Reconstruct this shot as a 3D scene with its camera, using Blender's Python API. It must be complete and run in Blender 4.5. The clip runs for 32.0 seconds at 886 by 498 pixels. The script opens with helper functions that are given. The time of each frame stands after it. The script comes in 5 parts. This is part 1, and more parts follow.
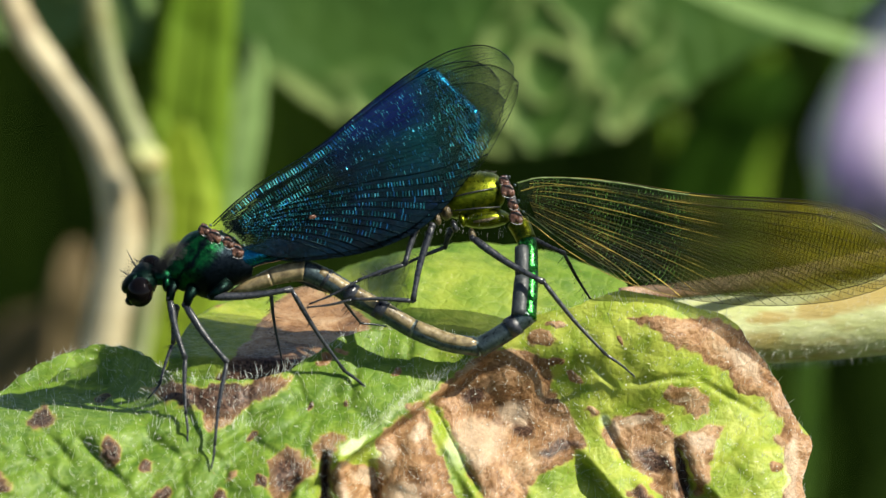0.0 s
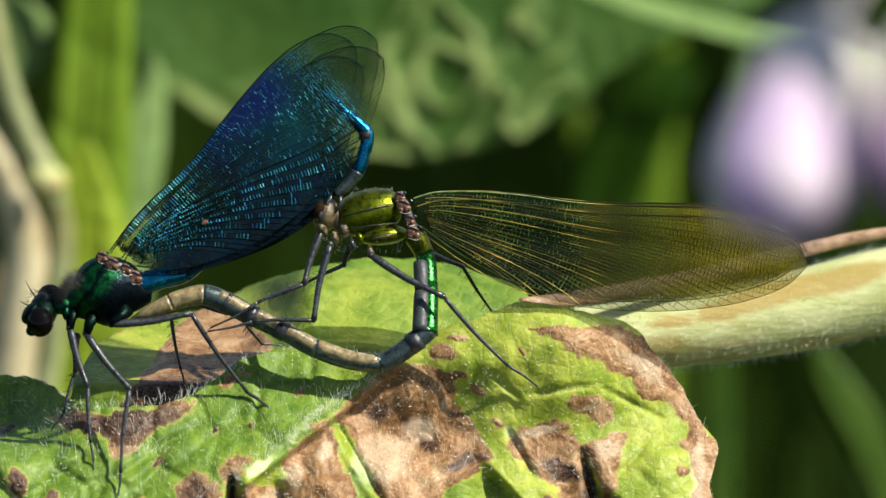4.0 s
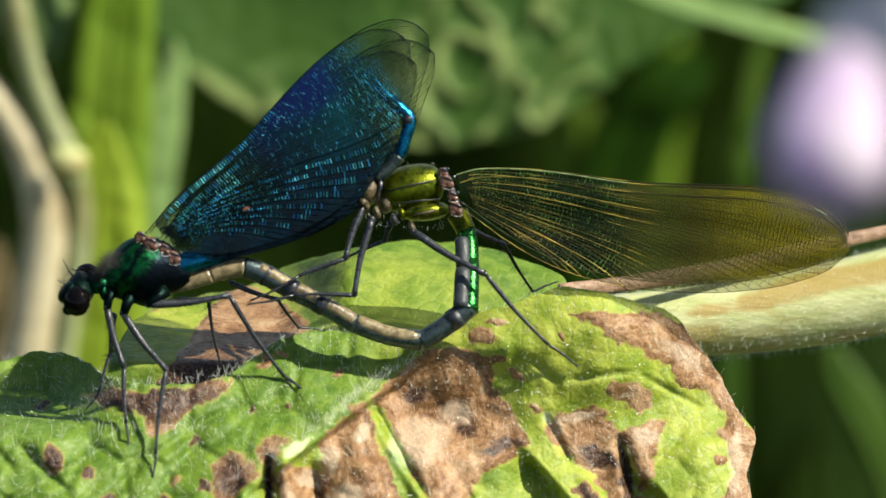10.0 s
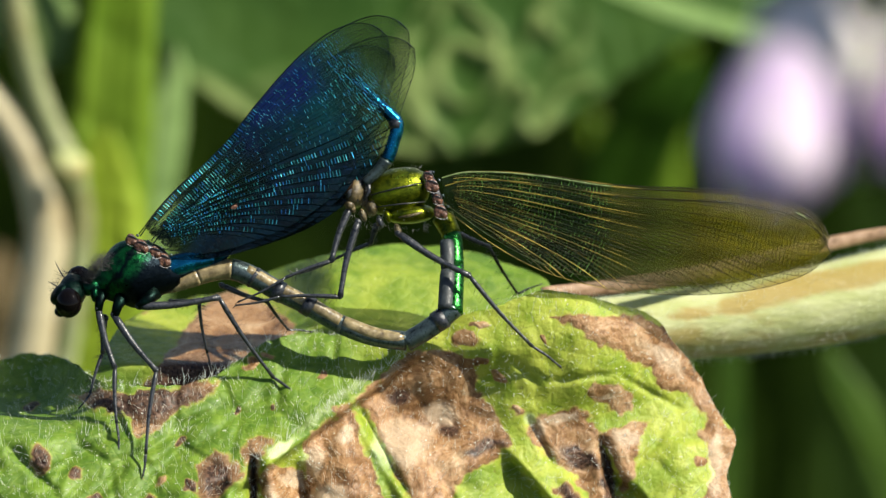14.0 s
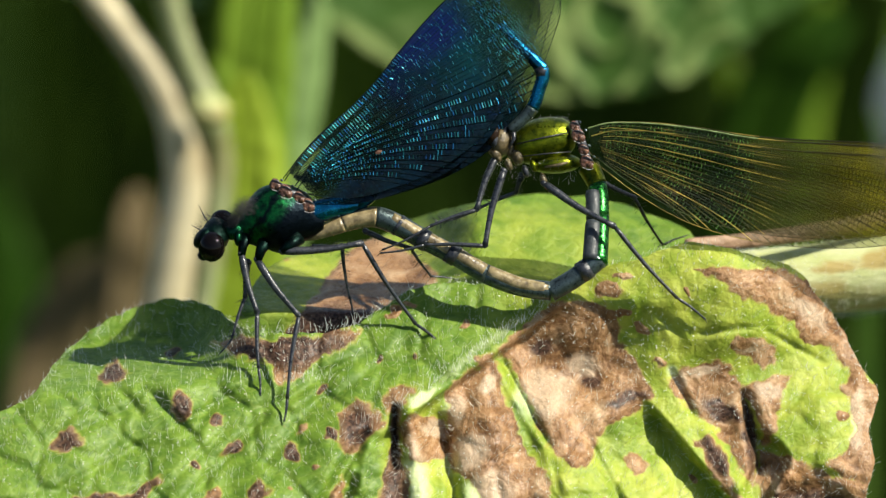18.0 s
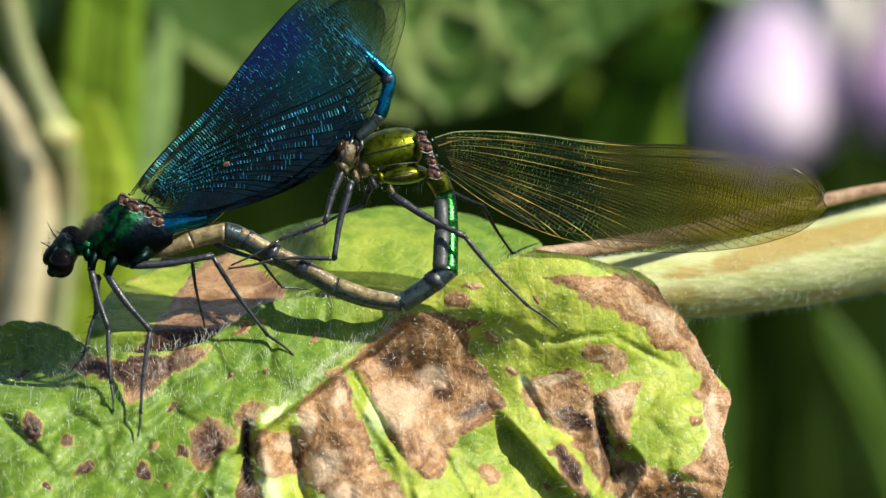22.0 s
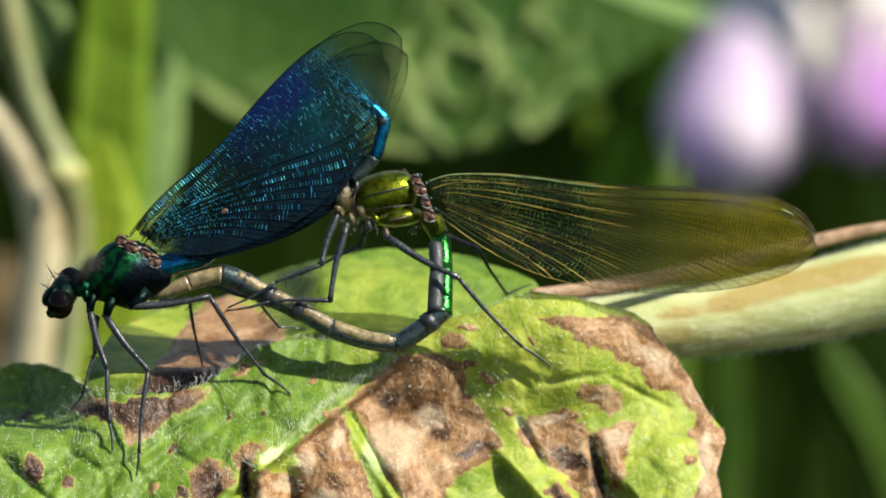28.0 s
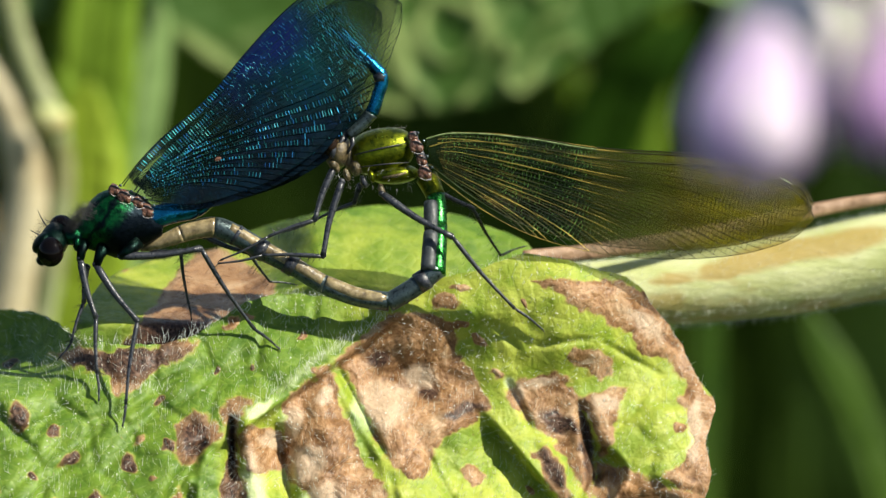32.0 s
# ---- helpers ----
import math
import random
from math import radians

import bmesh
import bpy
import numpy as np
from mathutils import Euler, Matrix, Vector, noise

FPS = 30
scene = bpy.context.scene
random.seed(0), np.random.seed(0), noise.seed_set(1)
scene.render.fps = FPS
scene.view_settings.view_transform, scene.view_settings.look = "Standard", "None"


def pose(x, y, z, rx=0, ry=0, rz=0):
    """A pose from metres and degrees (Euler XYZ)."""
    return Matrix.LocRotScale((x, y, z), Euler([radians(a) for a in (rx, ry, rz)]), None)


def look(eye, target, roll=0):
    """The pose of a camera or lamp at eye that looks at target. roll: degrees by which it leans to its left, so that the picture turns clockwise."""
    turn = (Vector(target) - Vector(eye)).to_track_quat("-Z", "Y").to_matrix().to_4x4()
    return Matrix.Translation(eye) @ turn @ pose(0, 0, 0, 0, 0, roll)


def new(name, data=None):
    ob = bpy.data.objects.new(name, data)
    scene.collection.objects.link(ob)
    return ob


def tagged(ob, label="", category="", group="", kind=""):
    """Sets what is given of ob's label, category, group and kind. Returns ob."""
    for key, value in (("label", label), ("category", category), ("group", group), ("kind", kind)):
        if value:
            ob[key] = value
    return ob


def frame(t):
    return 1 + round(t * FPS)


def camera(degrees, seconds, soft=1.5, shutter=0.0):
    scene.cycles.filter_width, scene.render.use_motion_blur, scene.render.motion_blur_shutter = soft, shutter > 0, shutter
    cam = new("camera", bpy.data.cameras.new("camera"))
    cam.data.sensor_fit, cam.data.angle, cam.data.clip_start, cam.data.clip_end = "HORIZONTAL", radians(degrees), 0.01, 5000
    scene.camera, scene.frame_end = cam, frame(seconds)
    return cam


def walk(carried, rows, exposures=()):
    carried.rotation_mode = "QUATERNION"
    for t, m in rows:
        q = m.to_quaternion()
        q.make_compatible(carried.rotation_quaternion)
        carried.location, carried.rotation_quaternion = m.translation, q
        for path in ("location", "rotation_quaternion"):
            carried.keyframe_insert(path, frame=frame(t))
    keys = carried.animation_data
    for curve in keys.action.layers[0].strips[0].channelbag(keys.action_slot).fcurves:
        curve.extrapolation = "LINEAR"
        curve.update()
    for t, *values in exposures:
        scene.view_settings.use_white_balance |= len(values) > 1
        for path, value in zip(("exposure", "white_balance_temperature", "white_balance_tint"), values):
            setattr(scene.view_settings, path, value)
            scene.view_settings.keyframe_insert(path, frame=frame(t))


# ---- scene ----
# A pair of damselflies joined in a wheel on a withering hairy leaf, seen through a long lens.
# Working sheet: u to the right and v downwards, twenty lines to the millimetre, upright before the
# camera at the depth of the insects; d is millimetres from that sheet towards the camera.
LENS, REACH, TILT = 4.4897, 1000.0, radians(20)
RIGHT = Vector((1, 0, 0))
UP = Vector((0, math.sin(TILT), math.cos(TILT)))
NEAR = Vector((0, -math.cos(TILT), math.sin(TILT)))
HEART = Vector((0, 0, 0.62))
MM = 0.001


def at(u, v, d=0.0):
    k = (1 - d / REACH) * 0.05 * MM
    return HEART + RIGHT * ((u - 784) * k) + UP * ((441 - v) * k) + NEAR * (d * MM)


# ---- camera ----
cam = camera(LENS, 32.0, soft=1.4)
cam.data.dof.use_dof = True
cam.data.dof.focus_distance = REACH * MM
cam.data.dof.aperture_fstop = 30.0
PATH = [
    (0.0, (0.0033, -0.9378, 0.9589), (0.00409, 0.00212, 0.62583), 1.45),
    (0.5, (0.0037, -0.9382, 0.9604), (0.00510, 0.00119, 0.62328), 1.42),
    (1.0, (0.0052, -0.9359, 0.9605), (0.00425, 0.00096, 0.62265), 0.85),
    (1.5, (0.0061, -0.9344, 0.9601), (0.00674, 0.00145, 0.62398), 1.42),
    (2.0, (0.0061, -0.9367, 0.9623), (0.01029, 0.00191, 0.62526), 1.14),
    (2.5, (0.0069, -0.9331, 0.9636), (0.00854, 0.00234, 0.62643), -0.13),
    (3.0, (0.0083, -0.9299, 0.9642), (0.01001, 0.00251, 0.62690), -1.07),
    (3.5, (0.0088, -0.9332, 0.9655), (0.01228, 0.00297, 0.62817), -0.78),
    (5.5, (0.0059, -0.9382, 0.9647), (0.01284, 0.00171, 0.62470), -0.79),
    (6.0, (0.0069, -0.9366, 0.9637), (0.00813, 0.00033, 0.62090), -0.84),
    (6.5, (0.0074, -0.9395, 0.9647), (0.01060, 0.00044, 0.62122), -1.06),
    (7.0, (0.0048, -0.9420, 0.9665), (0.01229, 0.00119, 0.62328), 1.21),
    (7.5, (0.0019, -0.9367, 0.9646), (0.01068, 0.00143, 0.62392), 1.09),
    (8.0, (0.0013, -0.9355, 0.9621), (0.00949, 0.00117, 0.62320), 0.56),
    (8.5, (-0.0004, -0.9370, 0.9600), (0.01060, 0.00135, 0.62372), 0.98),
    (9.0, (-0.0043, -0.9385, 0.9599), (0.01162, 0.00123, 0.62339), 0.65),
    (9.5, (-0.0071, -0.9354, 0.9604), (0.01034, 0.00166, 0.62457), 0.25),
    (10.0, (-0.0064, -0.9331, 0.9607), (0.00947, 0.00212, 0.62583), 0.59),
    (10.5, (-0.0028, -0.9356, 0.9607), (0.01348, 0.00097, 0.62266), 0.49),
    (11.0, (-0.0012, -0.9398, 0.9621), (0.01720, 0.00279, 0.62766), 0.27),
    (11.5, (-0.0027, -0.9428, 0.9645), (0.01250, 0.00273, 0.62749), 0.17),
    (12.0, (-0.0005, -0.9421, 0.9652), (0.00587, 0.00288, 0.62791), 0.44),
    (12.5, (0.0027, -0.9406, 0.9645), (0.00834, 0.00276, 0.62757), 0.47),
    (13.0, (0.0027, -0.9423, 0.9648), (0.01250, 0.00186, 0.62512), 0.16),
    (13.5, (0.0018, -0.9440, 0.9649), (0.01301, 0.00279, 0.62766), 1.41),
    (14.0, (0.0034, -0.9454, 0.9635), (0.01093, 0.00223, 0.62613), 0.48),
    (14.5, (0.0060, -0.9444, 0.9614), (0.00661, 0.00147, 0.62403), -0.13),
    (15.0, (0.0060, -0.9459, 0.9621), (0.00488, 0.00126, 0.62345), 0.05),
    (15.5, (0.0044, -0.9457, 0.9623), (0.00555, 0.00131, 0.62360), 1.04),
    (17.5, (-0.0002, -0.9417, 0.9646), (0.00106, 0.00144, 0.62394), 1.10),
    (18.0, (-0.0000, -0.9427, 0.9647), (-0.00181, 0.00065, 0.62180), 1.01),
    (18.5, (0.0003, -0.9383, 0.9624), (-0.00324, 0.00010, 0.62028), 0.02),
    (19.0, (0.0000, -0.9393, 0.9630), (-0.00000, 0.00000, 0.62000), 0.00),
    (19.5, (-0.0001, -0.9354, 0.9637), (0.00152, 0.00063, 0.62173), 0.05),
    (20.0, (0.0009, -0.9356, 0.9657), (0.00513, 0.00093, 0.62256), 0.40),
    (20.5, (0.0021, -0.9371, 0.9675), (0.00788, 0.00058, 0.62160), -0.83),
    (21.0, (0.0011, -0.9406, 0.9677), (0.00886, 0.00176, 0.62483), 1.31),
    (21.5, (0.0005, -0.9411, 0.9630), (0.00628, 0.00293, 0.62804), 1.94),
    (22.0, (0.0033, -0.9407, 0.9595), (0.01169, 0.00106, 0.62292), -0.22),
    (22.5, (0.0061, -0.9487, 0.9626), (0.01153, 0.00193, 0.62529), -0.51),
    (23.0, (0.0073, -0.9456, 0.9626), (0.00773, 0.00227, 0.62623), -0.06),
    (23.5, (0.0079, -0.9483, 0.9647), (0.00405, 0.00278, 0.62763), 0.53),
    (24.0, (0.0071, -0.9477, 0.9644), (0.00793, 0.00253, 0.62694), 0.27),
    (24.5, (0.0063, -0.9448, 0.9624), (0.00748, 0.00227, 0.62625), -0.07),
    (25.0, (0.0066, -0.9450, 0.9621), (0.00681, 0.00298, 0.62819), -0.32),
    (25.5, (0.0066, -0.9438, 0.9618), (0.00723, 0.00247, 0.62678), -0.35),
    (27.5, (0.0068, -0.9506, 0.9680), (0.01096, 0.00293, 0.62805), 0.45),
    (28.0, (0.0095, -0.9499, 0.9680), (0.01204, 0.00235, 0.62645), -0.54),
    (28.5, (0.0102, -0.9486, 0.9664), (0.01105, 0.00284, 0.62781), -0.65),
    (29.0, (0.0085, -0.9506, 0.9657), (0.01077, 0.00216, 0.62594), 1.22),
    (29.5, (0.0073, -0.9509, 0.9648), (0.01324, 0.00189, 0.62518), 0.42),
    (30.0, (0.0062, -0.9525, 0.9650), (0.01223, 0.00226, 0.62621), 0.41),
    (30.5, (0.0048, -0.9482, 0.9652), (0.01057, 0.00223, 0.62612), -0.54),
    (31.0, (0.0045, -0.9459, 0.9666), (0.00619, 0.00190, 0.62522), -0.36),
    (31.5, (0.0041, -0.9437, 0.9665), (0.00821, 0.00081, 0.62223), -0.10),
    (32.0, (0.0028, -0.9432, 0.9659), (0.01261, 0.00110, 0.62302), 1.32),
]
walk(cam, [(t, look(eye, aim, roll)) for t, eye, aim, roll in PATH])

# ---- light ----
SUN = (RIGHT * 0.64 + UP * 0.64 + NEAR * 0.41).normalized()
sun = new("sun", bpy.data.lights.new("sun", "SUN"))
sun.data.energy, sun.data.angle, sun.data.color = 5.0, radians(0.53), (1.0, 0.95, 0.81)
sun.matrix_world = look(SUN * 5, (0, 0, 0))
world = bpy.data.worlds.new("sky")
scene.world = world
world.use_nodes = True
wn = world.node_tree.nodes
sky = wn.new("ShaderNodeTexSky")
sky.sky_type, sky.sun_disc = "NISHITA", False
sky.sun_elevation = math.asin(SUN.z)
sky.sun_rotation = math.atan2(SUN.x, SUN.y)
world.node_tree.links.new(sky.outputs[0], wn["Background"].inputs[0])
wn["Background"].inputs[1].default_value = 0.07
scene.view_settings.exposure = 0.95

# ---- materials ----


class Mat:
    """A node material with a Principled shader, built line by line."""

    def __init__(self, name, rough=0.5, metal=0.0, spec=0.5):
        self.m = bpy.data.materials.new(name)
        self.m.use_nodes = True
        self.t = self.m.node_tree
        self.b = self.t.nodes["Principled BSDF"]
        self.b.inputs["Roughness"].default_value = rough
        self.b.inputs["Metallic"].default_value = metal
        self.b.inputs["Specular IOR Level"].default_value = spec
        self.co = self.t.nodes.new("ShaderNodeTexCoord").outputs["Object"]

    def put(self, value, socket):
        if isinstance(value, (int, float)):
            socket.default_value = value
        elif isinstance(value, tuple):
            socket.default_value = (*value, 1.0)[:4] if len(socket.default_value) == 4 else value
        else:
            self.t.links.new(value, socket)

    def noise(self, mm, detail=4.0, rough=0.55, stretch=(1, 1, 1), twist=0.0):
        mp = self.t.nodes.new("ShaderNodeMapping")
        mp.inputs["Scale"].default_value = stretch
        self.t.links.new(self.co, mp.inputs["Vector"])
        n = self.t.nodes.new("ShaderNodeTexNoise")
        n.inputs["Scale"].default_value = 1000.0 / mm
        n.inputs["Detail"].default_value, n.inputs["Roughness"].default_value = detail, rough
        n.inputs["Distortion"].default_value = twist
        self.t.links.new(mp.outputs[0], n.inputs["Vector"])
        return n.outputs[0]

    def cells(self, mm, feature="DISTANCE_TO_EDGE", stretch=(1, 1, 1)):
        mp = self.t.nodes.new("ShaderNodeMapping")
        mp.inputs["Scale"].default_value = stretch
        self.t.links.new(self.co, mp.inputs["Vector"])
        n = self.t.nodes.new("ShaderNodeTexVoronoi")
        n.feature = feature
        n.inputs["Scale"].default_value = 1000.0 / mm
        self.t.links.new(mp.outputs[0], n.inputs["Vector"])
        return n.outputs["Distance"]

    def attr(self, name):
        n = self.t.nodes.new("ShaderNodeAttribute")
        n.attribute_name = name
        return n.outputs["Fac"]

    def axis(self, which):
        n = self.t.nodes.new("ShaderNodeSeparateXYZ")
        self.t.links.new(self.co, n.inputs[0])
        return n.outputs[which]

    def ramp(self, fac, *stops):
        n = self.t.nodes.new("ShaderNodeValToRGB")
        e = n.color_ramp.elements
        while len(e) < len(stops):
            e.new(0.5)
        for el, (p, c) in zip(e, stops):
            el.position = p
            el.color = (c, c, c, 1) if isinstance(c, (int, float)) else (*c, 1)
        self.put(fac, n.inputs[0])
        return n.outputs[0]

    def span(self, value, a, b, c=0.0, d=1.0):
        n = self.t.nodes.new("ShaderNodeMapRange")
        n.interpolation_type = "SMOOTHSTEP"
        self.put(value, n.inputs["Value"])
        for i, x in zip((1, 2, 3, 4), (a, b, c, d)):
            n.inputs[i].default_value = x
        return n.outputs[0]

    def math(self, op, a, b=0.0):
        n = self.t.nodes.new("ShaderNodeMath")
        n.operation = op
        self.put(a, n.inputs[0])
        self.put(b, n.inputs[1])
        return n.outputs[0]

    def mix(self, fac, a, b, mode="MIX"):
        n = self.t.nodes.new("ShaderNodeMix")
        n.data_type, n.blend_type = "RGBA", mode
        self.put(fac, n.inputs["Factor"])
        self.put(a, n.inputs[6])
        self.put(b, n.inputs[7])
        return n.outputs[2]

    def color(self, c):
        self.put(c, self.b.inputs["Base Color"])
        return self

    def rough(self, c):
        self.put(c, self.b.inputs["Roughness"])
        return self

    def bump(self, height, mm, strength=1.0):
        n = self.t.nodes.new("ShaderNodeBump")
        n.inputs["Distance"].default_value, n.inputs["Strength"].default_value = mm * MM, strength
        self.put(height, n.inputs["Height"])
        old = self.b.inputs["Normal"].links
        if old:
            self.t.links.new(old[0].from_socket, n.inputs["Normal"])
        self.t.links.new(n.outputs[0], self.b.inputs["Normal"])
        return self

    def leafy(self, color, amount=0.35):
        """Lets light through, as a thin leaf does."""
        tr = self.t.nodes.new("ShaderNodeBsdfTranslucent")
        self.put(color, tr.inputs[0])
        mx = self.t.nodes.new("ShaderNodeMixShader")
        mx.inputs[0].default_value = amount
        self.t.links.new(self.b.outputs[0], mx.inputs[1])
        self.t.links.new(tr.outputs[0], mx.inputs[2])
        out = self.t.nodes["Material Output"]
        self.t.links.new(mx.outputs[0], out.inputs[0])
        return self


def leaf_material():
    """Withering comfrey leaf: green going yellow, with brown dead patches and dark specks."""
    k = Mat("withering_leaf", 0.5, 0, 0.32)
    dead, sallow, dk = k.attr("dead"), k.attr("sallow"), k.attr("dark")
    fine, mid, big = k.noise(0.35, 5, 0.65), k.noise(1.6, 4), k.noise(7, 3)
    green = k.mix(k.span(mid, 0.3, 0.7), (0.068, 0.142, 0.009), (0.140, 0.230, 0.020))
    lime = k.mix(k.span(k.math("ADD", k.math("MULTIPLY", mid, 0.6), k.math("MULTIPLY", big, 0.4)), 0.34, 0.64), (0.18, 0.26, 0.014), (0.35, 0.39, 0.050))
    c = k.mix(k.span(k.math("ADD", sallow, k.math("MULTIPLY", big, 0.5)), 0.45, 1.0), green, lime)
    c = k.mix(k.math("MULTIPLY", k.span(k.attr("pale"), 0.3, 0.8), 0.85), c, (0.54, 0.61, 0.32))
    net = k.math("MULTIPLY", k.span(k.cells(1.3, stretch=(1, 1.2, 1)), 0.05, 0.0), 0.16)
    c = k.mix(net, c, (0.42, 0.48, 0.11))
    streak = k.noise(3.4, 6, 0.62, (1, 1, 1), 1.2)
    tone = k.math("ADD", k.math("MULTIPLY", fine, 0.35), k.math("MULTIPLY", streak, 0.75))
    brown = k.ramp(tone, (0.34, (0.060, 0.026, 0.010)), (0.47, (0.20, 0.098, 0.036)), (0.58, (0.36, 0.205, 0.095)), (0.74, (0.52, 0.37, 0.22)))
    brown = k.mix(k.math("MULTIPLY", k.span(k.math("ADD", k.attr("pale"), k.math("MULTIPLY", k.math("SUBTRACT", streak, 0.5), 0.9)), 0.3, 0.8), 0.75), brown, (0.53, 0.40, 0.27))
    # dk marks dark specks and also the shade painted into folds.
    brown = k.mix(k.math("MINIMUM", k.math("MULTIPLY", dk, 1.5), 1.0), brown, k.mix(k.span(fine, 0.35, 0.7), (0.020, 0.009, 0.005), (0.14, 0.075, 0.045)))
    brown = k.mix(k.math("MULTIPLY", k.span(k.noise(0.16, 3), 0.62, 0.72), 0.5), brown, (0.06, 0.03, 0.015))
    edge = k.math("ADD", dead, k.math("ADD", k.math("MULTIPLY", k.math("SUBTRACT", k.noise(1.1, 7, 0.75), 0.5), 0.85), k.math("MULTIPLY", k.math("SUBTRACT", k.noise(3.0, 4, 0.6), 0.5), 0.45)))
    c = k.mix(k.math("MULTIPLY", k.span(edge, 0.18, 0.42), 0.6), c, k.mix(0.5, lime, (0.55, 0.46, 0.10)))
    c = k.mix(k.span(edge, 0.29, 0.50), c, brown)
    border = k.math("MULTIPLY", k.span(edge, 0.45, 0.49), k.span(edge, 0.60, 0.51))
    c = k.mix(k.math("MULTIPLY", border, 0.15), c, (0.12, 0.058, 0.022))
    speck = k.span(k.noise(0.5, 2, 0.5), 0.70, 0.76)
    c = k.mix(k.math("MULTIPLY", speck, 0.6), c, (0.14, 0.085, 0.025))
    c = k.mix(k.math("MULTIPLY", k.span(k.noise(0.2, 2), 0.70, 0.76), 0.6), c, (0.68, 0.66, 0.50))
    k.color(c)
    k.rough(k.math("SUBTRACT", k.span(k.noise(0.6, 4), 0.3, 0.7, 0.36, 0.66), k.math("MULTIPLY", k.span(edge, 0.3, 0.6), 0.12)))
    k.bump(k.math("MINIMUM", k.cells(1.3, stretch=(1, 1.2, 1)), 0.2), 0.3, 0.5)
    k.bump(k.math("MULTIPLY", streak, k.span(edge, 0.3, 0.9)), 0.6, 0.6)
    k.bump(fine, 0.12, 0.7)
    k.leafy(c, 0.18)
    return k.m


def blade_material(name, dark, light, mm=4.0, through_amount=0.3, gloss=0.45, ribs=3.0, crest_lit_rim=None):
    k = Mat(name, gloss, 0, 0.12)
    n = k.math("ADD", k.math("MULTIPLY", k.noise(mm * 3, 4), 0.7), k.math("MULTIPLY", k.noise(mm * 0.4, 5, 0.6), 0.35))
    c = k.ramp(n, (0.32, dark), (0.72, light))
    # Pale colour for raised ridges and for a rim painted as if sunlit.
    if crest_lit_rim:
        c = k.mix(k.span(k.attr("crest_lit_rim"), 0.15, 0.9), c, crest_lit_rim)
    k.color(c).rough(k.span(k.noise(mm, 4), 0.3, 0.7, gloss - 0.1, gloss + 0.15))
    k.bump(k.math("MINIMUM", k.cells(ribs), 0.2), ribs * 0.3, 0.5)
    k.bump(k.noise(mm * 0.3, 4), 0.3, 0.4)
    k.leafy(c, through_amount)
    return k.m


def stalk_material(name, base, stain, high, mm=5.0):
    k = Mat(name, 0.5, 0, 0.35)
    c = k.mix(k.span(k.noise(mm * 0.4, 4, stretch=(0.35, 1, 1)), 0.3, 0.7), base, high)
    c = k.mix(k.math("MULTIPLY", k.span(k.noise(mm, 4, 0.6, (0.3, 1, 1)), 0.50, 0.64), 0.65), c, stain)
    c = k.mix(k.math("MULTIPLY", k.span(k.math("ADD", k.attr("stain"), k.math("MULTIPLY", k.math("SUBTRACT", k.noise(1.5, 4), 0.5), 0.5)), 0.25, 0.8), 0.8), c, stain)
    k.color(c).bump(k.noise(0.7, 5, 0.6, (0.2, 1, 1)), 0.3, 0.6)
    k.leafy(c, 0.32)
    return k.m


def shell_material(name, low, high, rough=0.28, mm=0.8, metal=0.9):
    """Metallic insect cuticle, its hue drifting over the surface."""
    k = Mat(name, rough, metal, 0.5)
    k.color(k.ramp(k.noise(mm, 5, 0.6), (0.35, low), (0.65, high)))
    k.rough(k.span(k.noise(0.25, 4), 0.3, 0.7, rough - 0.08, rough + 0.14))
    k.bump(k.noise(0.18, 4), 0.05, 0.6)
    return k.m


def thorax_material():
    """Black back and front, a metallic green flank between dark seams."""
    k = Mat("green_flanked_cuticle", 0.34, 0.9, 0.5)
    s = k.math("SUBTRACT", k.math("MULTIPLY", k.axis(0), 0.82), k.math("MULTIPLY", k.axis(2), 0.60))
    s = k.math("ADD", s, k.math("MULTIPLY", k.math("SUBTRACT", k.noise(1.6, 4), 0.5), 0.0016))
    flank = k.math("MULTIPLY", k.span(s, -0.0060, -0.0049), k.span(s, -0.0022, -0.0038))
    seam = k.math("MULTIPLY", k.span(s, -0.0044, -0.0041), k.span(s, -0.0037, -0.0040))
    flank = k.math("MULTIPLY", flank, k.span(k.noise(0.7, 5, 0.65), 0.28, 0.68))
    flank = k.math("MULTIPLY", flank, k.math("SUBTRACT", 1.0, k.math("MULTIPLY", seam, 0.9)))
    k.color(k.mix(flank, (0.0010, 0.004, 0.007), (0.004, 0.10, 0.022)))
    k.rough(k.span(k.noise(0.3, 4), 0.3, 0.7, 0.26, 0.5))
    k.bump(k.noise(1.0, 4), 0.18, 0.6).bump(k.noise(0.22, 4), 0.035, 0.7)
    return k.m


def plain_material(name, low, high, rough=0.5, mm=0.5, relief=0.05, metal=0.0):
    k = Mat(name, rough, metal, 0.5)
    k.color(k.ramp(k.noise(mm, 5, 0.6), (0.3, low), (0.7, high)))
    k.rough(k.span(k.noise(mm * 0.6, 4), 0.3, 0.7, max(0.05, rough - 0.12), rough + 0.15))
    k.bump(k.noise(mm * 0.5, 5), relief, 0.7)
    return k.m


def petal_material(name, tint, pale):
    """Thin petals, deeper in colour towards the mouth of the bell."""
    k = Mat(name, 0.5, 0, 0.3)
    c = k.mix(k.span(k.noise(5, 3, 0.5, (1, 1, 0.5)), 0.35, 0.65), tint, pale)
    k.color(c).bump(k.noise(1.2, 4, 0.5, (1, 1, 0.3)), 0.2, 0.5)
    k.leafy(c, 0.48)
    return k.m


